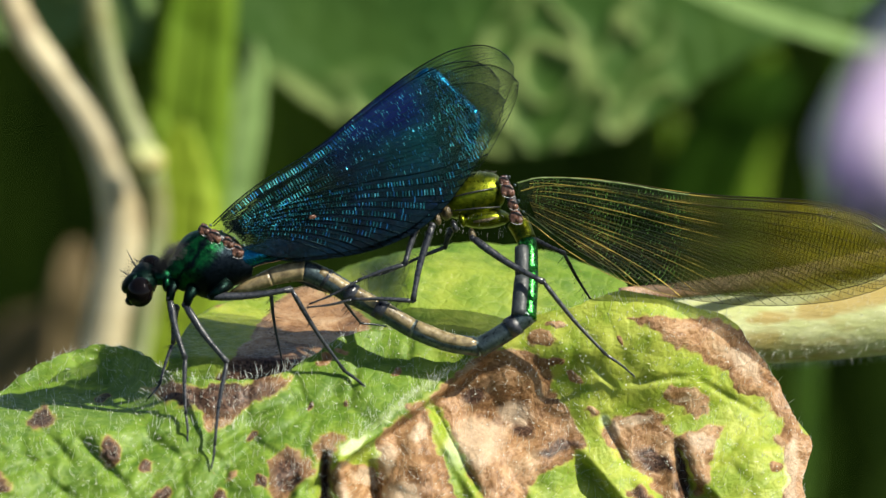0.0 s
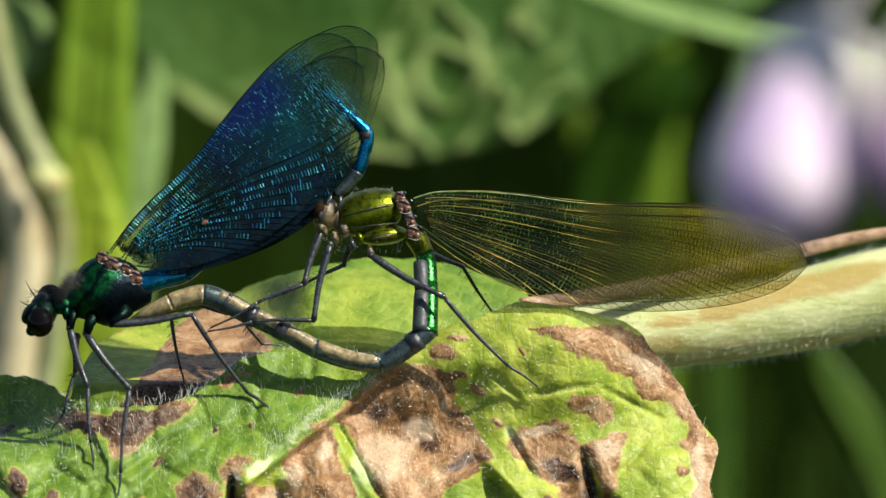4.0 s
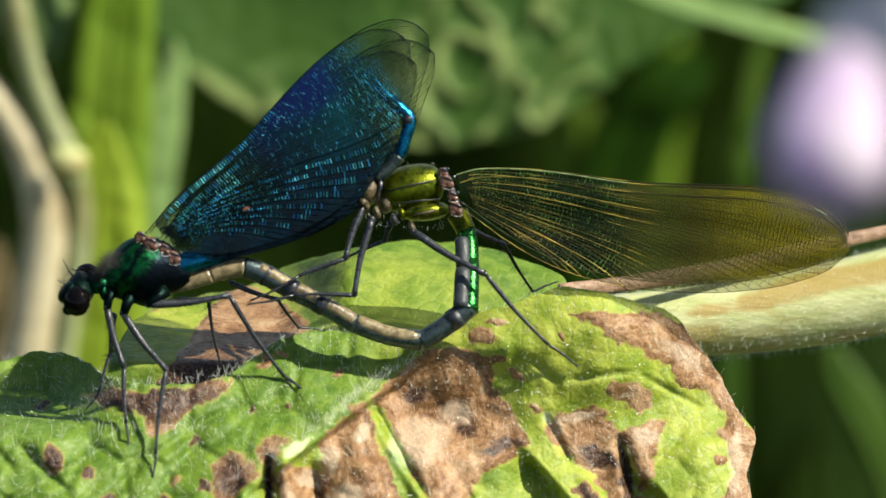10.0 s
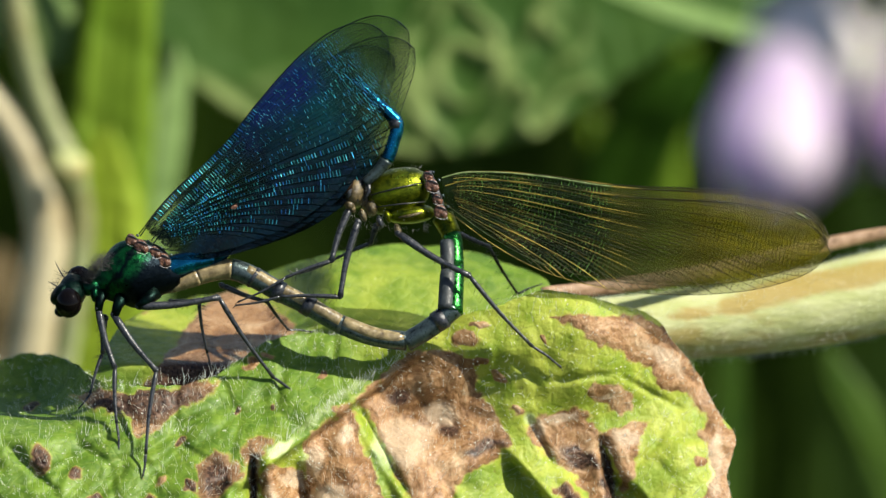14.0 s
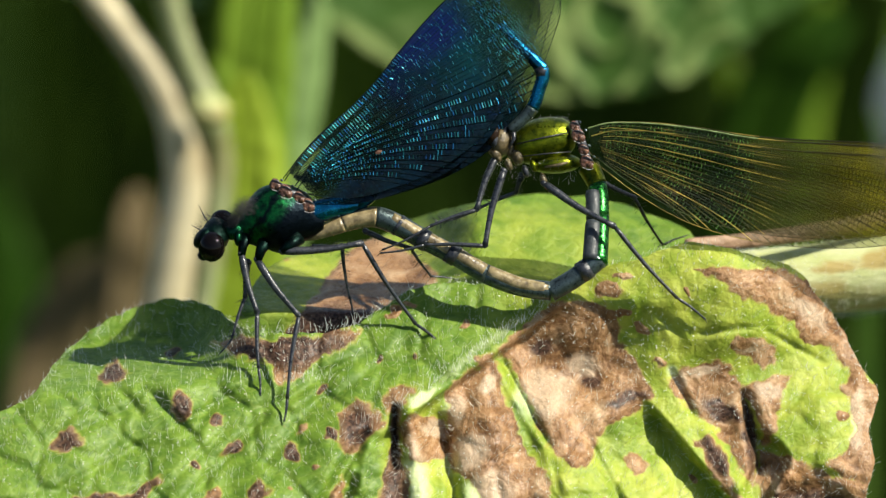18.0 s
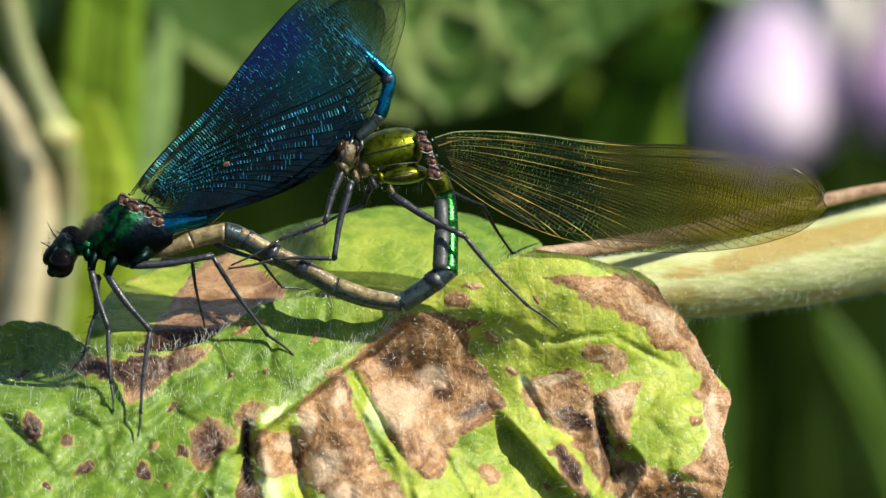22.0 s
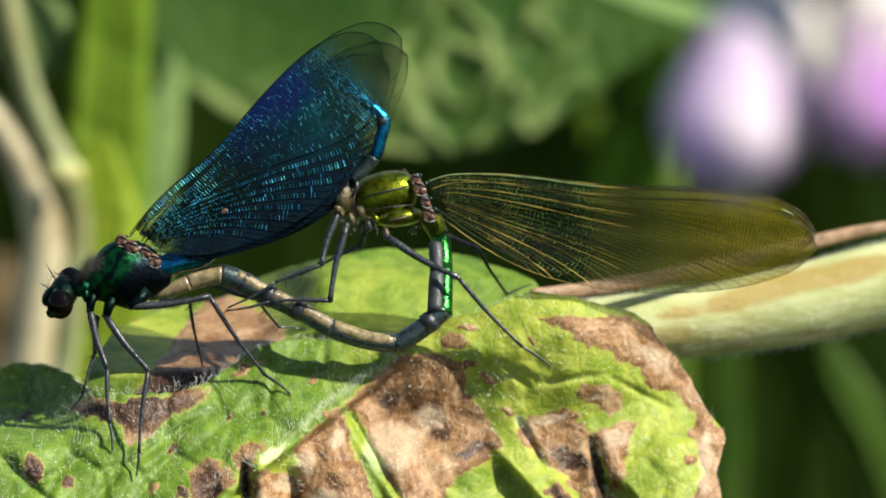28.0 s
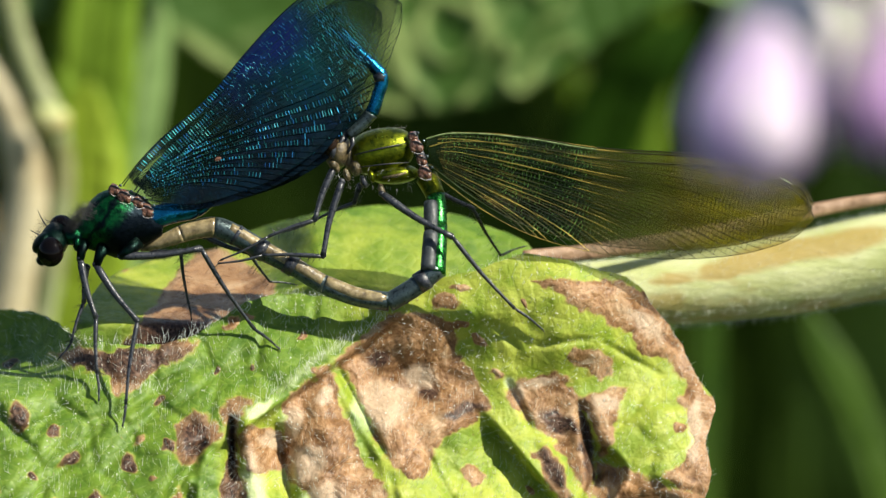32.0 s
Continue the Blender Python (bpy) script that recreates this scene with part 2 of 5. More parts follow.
def male_wing_material():
    """Violet blue along the front, teal towards the tip, near black behind; clear at the tip and the front of the root."""
    k = Mat("blue_wing_membrane", 0.36, 0.6, 0.35)
    x, y = k.axis(0), k.axis(1)
    grain, drift = k.noise(0.35, 4, 0.65), k.noise(4, 3)
    sway = k.math("MULTIPLY", k.math("SUBTRACT", drift, 0.5), 0.006)
    y2, x2 = k.math("ADD", y, sway), k.math("ADD", x, sway)
    c = k.mix(k.span(drift, 0.35, 0.7), (0.0005, 0.004, 0.007), (0.0008, 0.012, 0.022))
    c = k.mix(k.math("MULTIPLY", k.span(x2, 0.013, 0.021), k.span(y2, 0.0065, 0.002)), c, (0.0012, 0.040, 0.046))
    c = k.mix(k.math("MULTIPLY", k.math("MULTIPLY", k.span(y2, 0.0008, -0.0016), k.span(x2, 0.008, 0.012)), k.span(x2, 0.0245, 0.019)), c, (0.003, 0.010, 0.075))
    c = k.mix(k.math("MULTIPLY", k.span(k.noise(0.24, 3, 0.6, (1, 0.6, 1)), 0.50, 0.68), 0.32), c, k.mix(k.span(k.noise(2.2, 3), 0.4, 0.6), (0.002, 0.050, 0.052), (0.003, 0.028, 0.110)))
    tip = k.span(k.math("ADD", x, k.math("MULTIPLY", y, 0.25)), 0.0195, 0.0255)
    root = k.math("MULTIPLY", k.span(x, 0.0135, 0.007), k.span(y2, 0.0042, 0.0018))
    k.color(k.mix(k.math("MAXIMUM", tip, root), c, (0.014, 0.035, 0.012)))
    k.put(k.math("SUBTRACT", 0.96, k.math("MAXIMUM", k.math("MULTIPLY", tip, 0.84), k.math("MULTIPLY", root, 0.88))), k.b.inputs["Alpha"])
    k.rough(k.span(grain, 0.3, 0.7, 0.28, 0.5))
    k.bump(k.math("MINIMUM", k.cells(0.42, stretch=(1, 0.7, 1)), 0.2), 0.12, 0.6)
    return k.m


def rung_material(name, *stops, metal=0.9, rough=0.34, vary=0.35, dim=(0.023, 0.026), dull=(0.006, 0.016, 0.008)):
    """Cross veins: each one of its own brightness, the hue drifting along the wing, dull in its outer part."""
    k = Mat(name, rough, metal, 0.5)
    own = k.t.nodes.new("ShaderNodeNewGeometry").outputs["Random Per Island"]
    c = k.ramp(k.math("ADD", k.math("MULTIPLY", k.noise(5, 3), 0.9), k.math("MULTIPLY", k.math("SUBTRACT", own, 0.5), vary)), *stops)
    k.color(k.mix(k.span(k.axis(0), *dim), c, dull))
    return k.m


def female_wing_material():
    k = Mat("smoky_wing_membrane", 0.33, 0.0, 0.12)
    x = k.axis(0)
    outer, tip = k.span(x, 0.0135, 0.0165), k.span(x, 0.018, 0.028)
    c = k.mix(outer, (0.003, 0.008, 0.001), (0.034, 0.040, 0.003))
    c = k.mix(tip, c, (0.125, 0.108, 0.004))
    c = k.mix(k.math("MULTIPLY", k.span(k.noise(1.2, 4), 0.4, 0.7), 0.3), c, (0.012, 0.026, 0.002))
    k.color(c)
    alpha = k.math("SUBTRACT", 0.58, k.math("SUBTRACT", k.math("MULTIPLY", outer, 0.16), k.math("MULTIPLY", tip, 0.10)))
    k.put(alpha, k.b.inputs["Alpha"])
    k.bump(k.math("MINIMUM", k.cells(0.4, stretch=(1, 0.7, 1)), 0.2), 0.1, 0.5)
    return k.m


def eye_material(name, base):
    k = Mat(name, 0.05, 0, 0.12)
    k.color(k.ramp(k.cells(0.06, "F1"), (0.2, base), (0.8, tuple(q * 0.4 for q in base))))
    return k.m


M_LEAF = leaf_material()
M_HAIR = plain_material("pale_hair", (0.62, 0.64, 0.55), (0.8, 0.82, 0.74), 0.35)
M_STALK = stalk_material("pale_hairy_stalk", (0.46, 0.50, 0.20), (0.40, 0.27, 0.07), (0.62, 0.64, 0.34))
M_DRY = plain_material("dried_margin", (0.16, 0.09, 0.045), (0.36, 0.23, 0.14), 0.6, 1.2, 0.3)
M_TWIG = stalk_material("pale_branch", (0.50, 0.42, 0.24), (0.30, 0.22, 0.12), (0.72, 0.64, 0.42))
M_STEM = stalk_material("green_stem", (0.24, 0.31, 0.03), (0.30, 0.27, 0.06), (0.40, 0.46, 0.09))
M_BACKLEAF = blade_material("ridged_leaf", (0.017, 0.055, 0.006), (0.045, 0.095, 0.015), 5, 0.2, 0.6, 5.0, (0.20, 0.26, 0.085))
M_GREYBLADE = blade_material("grey_green_blade", (0.12, 0.20, 0.06), (0.20, 0.29, 0.10), 6, 0.2, 0.55, 8.0)
M_BLADE = blade_material("meadow_blade", (0.03, 0.075, 0.008), (0.085, 0.15, 0.018), 8, 0.3, 0.5, 9.0)
M_BRIGHT = blade_material("mid_green_blade", (0.075, 0.155, 0.008), (0.16, 0.25, 0.020), 8, 0.3, 0.5, 9.0)
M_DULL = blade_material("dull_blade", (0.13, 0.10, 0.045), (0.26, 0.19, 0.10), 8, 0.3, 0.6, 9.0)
# Darker copy of the meadow blade, with shade mixed into its green.
M_DEEP = blade_material("shade_toned_blade", (0.010, 0.035, 0.002), (0.030, 0.072, 0.006), 8, 0.3, 0.55, 9.0)
# Grass in near-black green: the shade it stands in is put into its colour.
M_SHADE = blade_material("shade_toned_grass", (0.006, 0.016, 0.001), (0.024, 0.046, 0.004), 8, 0.25, 0.6, 9.0)
M_SIDE = stalk_material("grey_green_stem", (0.24, 0.28, 0.12), (0.24, 0.22, 0.08), (0.38, 0.40, 0.21))
M_LIME = blade_material("lime_blade", (0.16, 0.26, 0.014), (0.30, 0.38, 0.034), 8, 0.35, 0.5, 9.0)
M_PETAL = petal_material("lilac_petal", (0.86, 0.65, 0.93), (0.97, 0.90, 0.93))
M_PURPLE = petal_material("purple_petal", (0.60, 0.26, 0.72), (0.93, 0.78, 0.91))
M_CALYX = plain_material("hairy_calyx", (0.42, 0.39, 0.36), (0.66, 0.60, 0.60), 0.6, 1.0, 0.2)
M_MALE = shell_material("blue_green_cuticle", (0.0006, 0.004, 0.008), (0.002, 0.06, 0.02), 0.32, 1.0)
M_THORAX = thorax_material()
M_HEAD = shell_material("black_green_cuticle", (0.0005, 0.002, 0.003), (0.001, 0.014, 0.009), 0.38, 1.0)
M_MALE_TAIL = shell_material("blue_cuticle", (0.001, 0.022, 0.06), (0.006, 0.17, 0.30), 0.15, 1.2)
M_FEMALE = shell_material("gold_green_cuticle", (0.025, 0.045, 0.003), (0.17, 0.19, 0.006), 0.34, 0.9)
M_FEMALE_TAIL = shell_material("emerald_cuticle", (0.003, 0.022, 0.012), (0.03, 0.24, 0.03), 0.27, 0.3)
M_DARKTAIL = shell_material("slate_cuticle", (0.022, 0.032, 0.035), (0.07, 0.10, 0.10), 0.32, 1.0, 0.6)
M_SLATE = plain_material("dull_slate", (0.010, 0.013, 0.015), (0.032, 0.040, 0.043), 0.55, 0.6, 0.06)
M_BELLY = plain_material("straw_belly", (0.040, 0.026, 0.010), (0.33, 0.26, 0.13), 0.34, 0.9, 0.08)
M_LEG = plain_material("black_leg", (0.006, 0.007, 0.010), (0.030, 0.033, 0.040), 0.33, 0.5, 0.06)
M_BRISTLE = plain_material("black_bristle", (0.008, 0.008, 0.009), (0.02, 0.02, 0.022), 0.4)
M_EYE = eye_material("black_eye", (0.004, 0.003, 0.003))
M_EYE_BROWN = eye_material("brown_eye", (0.018, 0.010, 0.005))
M_PLATE = plain_material("wing_root_plate", (0.020, 0.008, 0.005), (0.17, 0.075, 0.042), 0.26, 0.45, 0.16)
M_STRAW = plain_material("straw_face", (0.010, 0.008, 0.004), (0.17, 0.125, 0.055), 0.4, 0.35, 0.15)
M_MWING = male_wing_material()
M_FWING = female_wing_material()
M_MVEIN = shell_material("dark_blue_vein", (0.0010, 0.004, 0.006), (0.004, 0.016, 0.022), 0.35, 3.0)
M_MCROSS = rung_material("blue_cross_vein", (0.25, (0.003, 0.02, 0.02)), (0.42, (0.03, 0.27, 0.27)), (0.55, (0.016, 0.13, 0.45)), (0.68, (0.05, 0.40, 0.52)), (0.82, (0.18, 0.62, 0.62)), (0.95, (0.3, 0.75, 0.7)), rough=0.36, vary=0.6)
M_FVEIN = rung_material("gold_vein", (0.34, (0.008, 0.012, 0.002)), (0.52, (0.07, 0.06, 0.009)), (0.70, (0.46, 0.33, 0.06)), metal=0.5, rough=0.35, vary=0.5, dim=(0.015, 0.019), dull=(0.022, 0.018, 0.004))
M_FEDGE = plain_material("pale_edge_vein", (0.08, 0.12, 0.03), (0.26, 0.32, 0.13), 0.35, 1.0)
M_FCROSS = rung_material("olive_cross_vein", (0.36, (0.004, 0.010, 0.002)), (0.54, (0.03, 0.08, 0.010)), (0.68, (0.22, 0.46, 0.09)), metal=0.7, rough=0.3, vary=0.6, dim=(0.0135, 0.016), dull=(0.016, 0.015, 0.003))
# Soil colour darkened too, for the shade between the blades.
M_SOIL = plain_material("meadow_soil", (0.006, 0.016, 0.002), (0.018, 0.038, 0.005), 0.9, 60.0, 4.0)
# Hardly any sheen, so the shade painted into these stays dark.
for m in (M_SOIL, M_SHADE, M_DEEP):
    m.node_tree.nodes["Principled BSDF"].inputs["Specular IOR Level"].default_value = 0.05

# ---- mesh helpers ----


def catmull(pts, k=6):
    """A smooth line through the points, k steps to a span, tangents weighed by the spans' lengths."""
    p = [np.array(q, float) for q in pts]
    p = [2 * p[0] - p[1]] + p + [2 * p[-1] - p[-2]]
    gap = [max(float(np.linalg.norm(q[:3] - r[:3])), 1e-9) for q, r in zip(p, p[1:])]
    slope = [(q - r) / g for r, q, g in zip(p, p[1:], gap)]
    turn = [(slope[i] * gap[i + 1] + slope[i + 1] * gap[i]) / (gap[i] + gap[i + 1]) for i in range(len(gap) - 1)]
    out = []
    for i in range(len(turn) - 1):
        b, c, g = p[i + 1], p[i + 2], gap[i + 1]
        for j in range(k):
            h = j / k
            out.append(b * (2 * h ** 3 - 3 * h * h + 1) + c * (3 * h * h - 2 * h ** 3) + turn[i] * g * (h ** 3 - 2 * h * h + h) + turn[i + 1] * g * (h ** 3 - h * h))
    out.append(p[-2])
    return out


class Geo:
    def __init__(self):
        self.v, self.f = [], []

    def tube(self, pts, radii, n=10, squash=1.0, caps=True):
        """A round rod through world points, with a radius in mm at each."""
        base, count = len(self.v), len(pts)
        pts = [Vector(p) for p in pts]
        side = None
        for i, p in enumerate(pts):
            way = (pts[min(i + 1, count - 1)] - pts[max(i - 1, 0)]).normalized()
            if side is None:
                side = NEAR.cross(way)
                side = side.normalized() if side.length > 1e-4 else way.orthogonal().normalized()
            side = (side - way * side.dot(way)).normalized()
            up = way.cross(side)
            for j in range(n):
                a = 2 * math.pi * j / n
                self.v.append(p + (side * math.cos(a) + up * (math.sin(a) * squash)) * (radii[i] * MM))
        for i in range(count - 1):
            for j in range(n):
                k = (j + 1) % n
                self.f.append((base + i * n + j, base + i * n + k, base + (i + 1) * n + k, base + (i + 1) * n + j))
        if caps:
            self.f.append(tuple(base + j for j in reversed(range(n))))
            self.f.append(tuple(base + (count - 1) * n + j for j in range(n)))
        return self

    def ball(self, centre, axes, nu=16, nv=10, power=1.0):
        """An egg on three half axes given as world vectors."""
        base = len(self.v)
        a, b, c = axes
        for i in range(nv + 1):
            th = math.pi * i / nv
            r = max(math.sin(th), 1e-3) ** power
            for j in range(nu):
                ph = 2 * math.pi * j / nu
                self.v.append(centre + a * math.cos(th) + (b * math.cos(ph) + c * math.sin(ph)) * r)
        for i in range(nv):
            for j in range(nu):
                k = (j + 1) % nu
                self.f.append((base + i * nu + j, base + (i + 1) * nu + j, base + (i + 1) * nu + k, base + i * nu + k))
        return self

    def hair(self, p, way, mm, thick=0.02):
        """A thin three-sided spike with a slight bend."""
        way = way.normalized()
        s = way.orthogonal().normalized() * (thick * MM)
        t = way.cross(s)
        base = len(self.v)
        mid = p + way * (mm * 0.55 * MM) + s * 1.6
        for q, g in ((p, 1.0), (mid, 0.6)):
            self.v += [q + s * g, q - s * 0.5 * g + t * 0.87 * g, q - s * 0.5 * g - t * 0.87 * g]
        self.v.append(p + way * (mm * MM) + s * 4)
        for j in range(3):
            k = (j + 1) % 3
            self.f += [(base + j, base + k, base + 3 + k, base + 3 + j), (base + 3 + j, base + 3 + k, base + 6)]
        return self


BASE = {}


def thing(name, place, label, category, group="", kind=""):
    ob = new(name)
    ob.empty_display_size = 0.002
    ob.location = place
    BASE[ob.name] = Vector(place)
    return tagged(ob, label, category, group, kind)


def mesh_of(name, geo, mat, origin):
    me = bpy.data.meshes.new(name)
    me.from_pydata([tuple(Vector(p) - origin) for p in geo.v], [], geo.f)
    me.polygons.foreach_set("use_smooth", [True] * len(me.polygons))
    me.materials.append(mat)
    return me


def part(name, geo, mat, parent, label="", kind=""):
    origin = BASE[parent.name]
    ob = new(name, mesh_of(name, geo, mat, origin))
    ob.parent = parent
    BASE[ob.name] = origin
    return tagged(ob, label, kind=kind)


def solo(name, geo, mat, place, label, category, group="", kind=""):
    ob = new(name, mesh_of(name, geo, mat, Vector(place)))
    ob.location = place
    BASE[ob.name] = Vector(place)
    return tagged(ob, label, category, group, kind)


rng = random.Random(7)


def jitter(k=1.0):
    return Vector((rng.gauss(0, k), rng.gauss(0, k), rng.gauss(0, k)))


# ---- leaves as sheets ----


def patch(U, V, spots):
    """How deep each place lies inside the nearest of some slanting ovals; 0.47 on their rims."""
    best = np.zeros_like(U)
    for cu, cv, ru, rv, turn in spots:
        c, s = math.cos(radians(turn)), math.sin(radians(turn))
        a, b = ((U - cu) * c + (V - cv) * s) / ru, (-(U - cu) * s + (V - cv) * c) / rv
        best = np.maximum(best, np.clip(0.47 + (1 - np.sqrt(a * a + b * b)) * 0.8, 0, 1))
    return best


def plot(U, V, polys, soft=26.0):
    """How deep each place lies inside the nearest of some outlined plots; 0.47 on their shores."""
    best = np.zeros_like(U)
    for poly in polys:
        p = np.array(poly, float)
        lo, hi = p.min(0) - soft, p.max(0) + soft
        box = (U > lo[0]) & (U < hi[0]) & (V > lo[1]) & (V < hi[1])
        a, b = U[box], V[box]
        if not a.size:
            continue
        far = np.full(a.shape, 1e9)
        for (x0, y0), (x1, y1) in zip(p, np.roll(p, -1, 0)):
            ex, ey = x1 - x0, y1 - y0
            h = np.clip(((a - x0) * ex + (b - y0) * ey) / (ex * ex + ey * ey), 0, 1)
            far = np.minimum(far, np.hypot(a - x0 - h * ex, b - y0 - h * ey))
        far = np.where(inside(a, b, p), far, -far)
        best[box] = np.maximum(best[box], np.clip(0.47 + far / soft, 0, 1))
    return best


def rises(U, V, lines):
    """Sum of ridges (or grooves) along straight lines: start, end, height in mm, half width."""
    total = np.zeros_like(U)
    for a, b, c, d, high, wide in lines:
        ln = math.hypot(c - a, d - b)
        eu, ev = (c - a) / ln, (d - b) / ln
        along = (U - a) * eu + (V - b) * ev
        off = np.abs(-(U - a) * ev + (V - b) * eu)
        ends = np.clip(along / 25, 0, 1) * np.clip((ln - along) / 25, 0, 1)
        total += high * ends * np.exp(-(off / wide) ** 2)
    return total


def waves(U, V, mm, amp, seed=0.0):
    k = 1 / (20.0 * mm)
    flat = [noise.noise((a * k + seed, b * k - seed, seed * 0.37)) for a, b in zip(U.ravel(), V.ravel())]
    return np.array(flat).reshape(U.shape) * amp


def quilt(U, V, size, high, groove=22.0, seed=1):
    """Low domes parted by sunken veins, as on a puckered leaf."""
    pick = random.Random(seed)
    u0, u1, v0, v1 = U.min() - size, U.max() + size, V.min() - size, V.max() + size
    seeds = np.array([(u0 + (i + pick.uniform(0.1, 0.9) + 0.5 * (j % 2)) * size, v0 + (j + pick.uniform(0.15, 0.85)) * size * 0.8)
                      for i in range(int((u1 - u0) / size) + 2) for j in range(int((v1 - v0) / size / 0.8) + 2)])
    near, second = np.full(U.shape, 1e9), np.full(U.shape, 1e9)
    for a, b in seeds:
        q = np.hypot(U - a, V - b)
        second = np.minimum(second, np.maximum(q, near))
        near = np.minimum(near, q)
    return high * (step_up(second - near, 0, groove) - 0.35 * (near / size) ** 2)


def step_up(x, a, b):
    s = np.clip((x - a) / (b - a), 0, 1)
    return s * s * (3 - 2 * s)


def inside(U, V, poly):
    hit = np.zeros(U.shape, bool)
    for (x0, y0), (x1, y1) in zip(poly, np.roll(poly, -1, 0)):
        if y0 != y1:
            hit ^= ((y0 > V) != (y1 > V)) & (U < (x1 - x0) * (V - y0) / (y1 - y0) + x0)
    return hit


def sheet(outline, depth, step, thick=0.3, ragged=2.0, fields=None):
    """A leaf blade over the working sheet: its outline, its depth at (U, V), and named fields for its material."""
    poly = np.array(catmull(list(outline) + [outline[0]], 8)[:-1])
    dense = []
    for p, q in zip(poly, np.roll(poly, -1, 0)):
        n = max(1, int(np.hypot(*(q - p)) / step))
        dense += [p + (q - p) * i / n for i in range(n)]
    poly = np.array(dense)
    poly += np.array([(noise.noise((p[0] * 0.04, p[1] * 0.04, 3.1)) * ragged, noise.noise((p[0] * 0.05, p[1] * 0.05, 8.7)) * ragged) for p in poly])
    us = np.arange(poly[:, 0].min() - step, poly[:, 0].max() + 2 * step, step)
    vs = np.arange(poly[:, 1].min() - step, poly[:, 1].max() + 2 * step, step)
    U, V = np.meshgrid(us, vs)
    hit = inside(U, V, poly)
    cell = hit[:-1, :-1] | hit[1:, :-1] | hit[:-1, 1:] | hit[1:, 1:]
    used = np.zeros_like(hit)
    for a in (0, 1):
        for b in (0, 1):
            used[a:a + cell.shape[0], b:b + cell.shape[1]] |= cell
    for i, j in zip(*np.nonzero(used & ~hit)):
        k = np.argmin((poly[:, 0] - U[i, j]) ** 2 + (poly[:, 1] - V[i, j]) ** 2)
        U[i, j], V[i, j] = poly[k]
    D = depth(U, V)
    k = (1 - D / REACH) * 0.05 * MM
    X = (np.array(HEART) + ((U - 784) * k)[..., None] * np.array(RIGHT) + ((441 - V) * k)[..., None] * np.array(UP) + (D * MM)[..., None] * np.array(NEAR))
    gu, gv = np.gradient(X, axis=1), np.gradient(X, axis=0)
    N = np.cross(gv, gu)
    N /= np.maximum(np.linalg.norm(N, axis=2, keepdims=True), 1e-12)
    index = -np.ones(hit.shape, int)
    index[used] = np.arange(used.sum())
    top, nor = X[used], N[used]
    n = len(top)
    g = Geo()
    g.v = [Vector(p) for p in top] + [Vector(p) for p in top - nor * (thick * MM)]
    edges = {}
    for i, j in zip(*np.nonzero(cell)):
        q = (index[i, j], index[i + 1, j], index[i + 1, j + 1], index[i, j + 1])
        g.f.append(tuple(int(a) for a in q))
        g.f.append(tuple(int(a) + n for a in reversed(q)))
        for a, b in zip(q, q[1:] + q[:1]):
            edges[(a, b)] = 1
    for a, b in edges:
        if (b, a) not in edges:
            g.f.append((int(b), int(a), int(a) + n, int(b) + n))
    values = {name: np.tile(f(U, V)[used], 2) for name, f in (fields or {}).items()}
    return g, values, top, nor


def with_fields(ob, values):
    for name, arr in values.items():
        ob.data.attributes.new(name, "FLOAT", "POINT").data.foreach_set("value", arr.astype(np.float32))
    return ob


# The drooping front of the leaf: a fold runs up through it, its far corner rolls away.
FRONT = [(-140, 1040), (-140, 800), (-60, 722), (30, 668), (62, 618), (120, 565), (200, 518), (265, 500), (330, 512), (385, 545),
         (450, 556), (525, 556), (590, 540), (645, 508), (695, 474), (760, 462), (850, 468), (930, 474), (1000, 440), (1070, 420), (1130, 400),
         (1182, 384), (1250, 392), (1310, 408), (1383, 434), (1412, 470), (1450, 520), (1490, 592), (1526, 650), (1512, 700), (1520, 760), (1503, 860), (1510, 1040)]
VEINS = [(850, 585, 948, 756, -0.7, 5), (838, 592, 934, 756, 0.5, 9), (668, 676, 668, 800, -2.2, 8), (622, 722, 520, 900, -1.2, 10), (280, 880, 450, 690, -0.6, 9), (450, 690, 590, 600, -0.5, 8), (1150, 600, 1205, 700, -0.8, 7),
         (1285, 640, 1322, 800, -1.6, 11), (1312, 530, 1185, 548, -0.35, 6), (692, 670, 735, 1000, 2.2, 24), (752, 690, 800, 1000, -1.5, 12),
         (1000, 715, 1120, 930, -0.5, 7), (60, 850, 430, 640, -0.5, 9), (200, 640, 330, 760, -0.5, 8), (600, 800, 520, 1000, -1.2, 12), (1215, 700, 1290, 840, 0.9, 14)]
VEINS_FINE = [(1310, 530, 1440, 600, -0.3, 6), (1340, 700, 1400, 640, -0.3, 6), (1400, 640, 1480, 650, -0.3, 6), (520, 700, 700, 560, -0.35, 8),
              (430, 800, 560, 640, -0.4, 8), (240, 860, 380, 720, -0.4, 8), (60, 760, 200, 690, -0.4, 8), (120, 600, 230, 720, -0.5, 9), (1180, 560, 1120, 500, -0.3, 6)]
BULGES = [(835, 705, 55, 85, 1.7), (985, 620, 80, 65, -1.4), (930, 690, 40, 50, 0.8), (1410, 690, 80, 80, 1.5), (1240, 560, 90, 50, 0.9), (1010, 820, 70, 70, 1.2),
          (1255, 730, 40, 80, -1.4), (710, 665, 45, 25, 1.3), (740, 780, 22, 110, -1.0), (1060, 500, 80, 40, 0.8), (250, 640, 60, 50, 0.9), (330, 600, 50, 30, -0.9)]


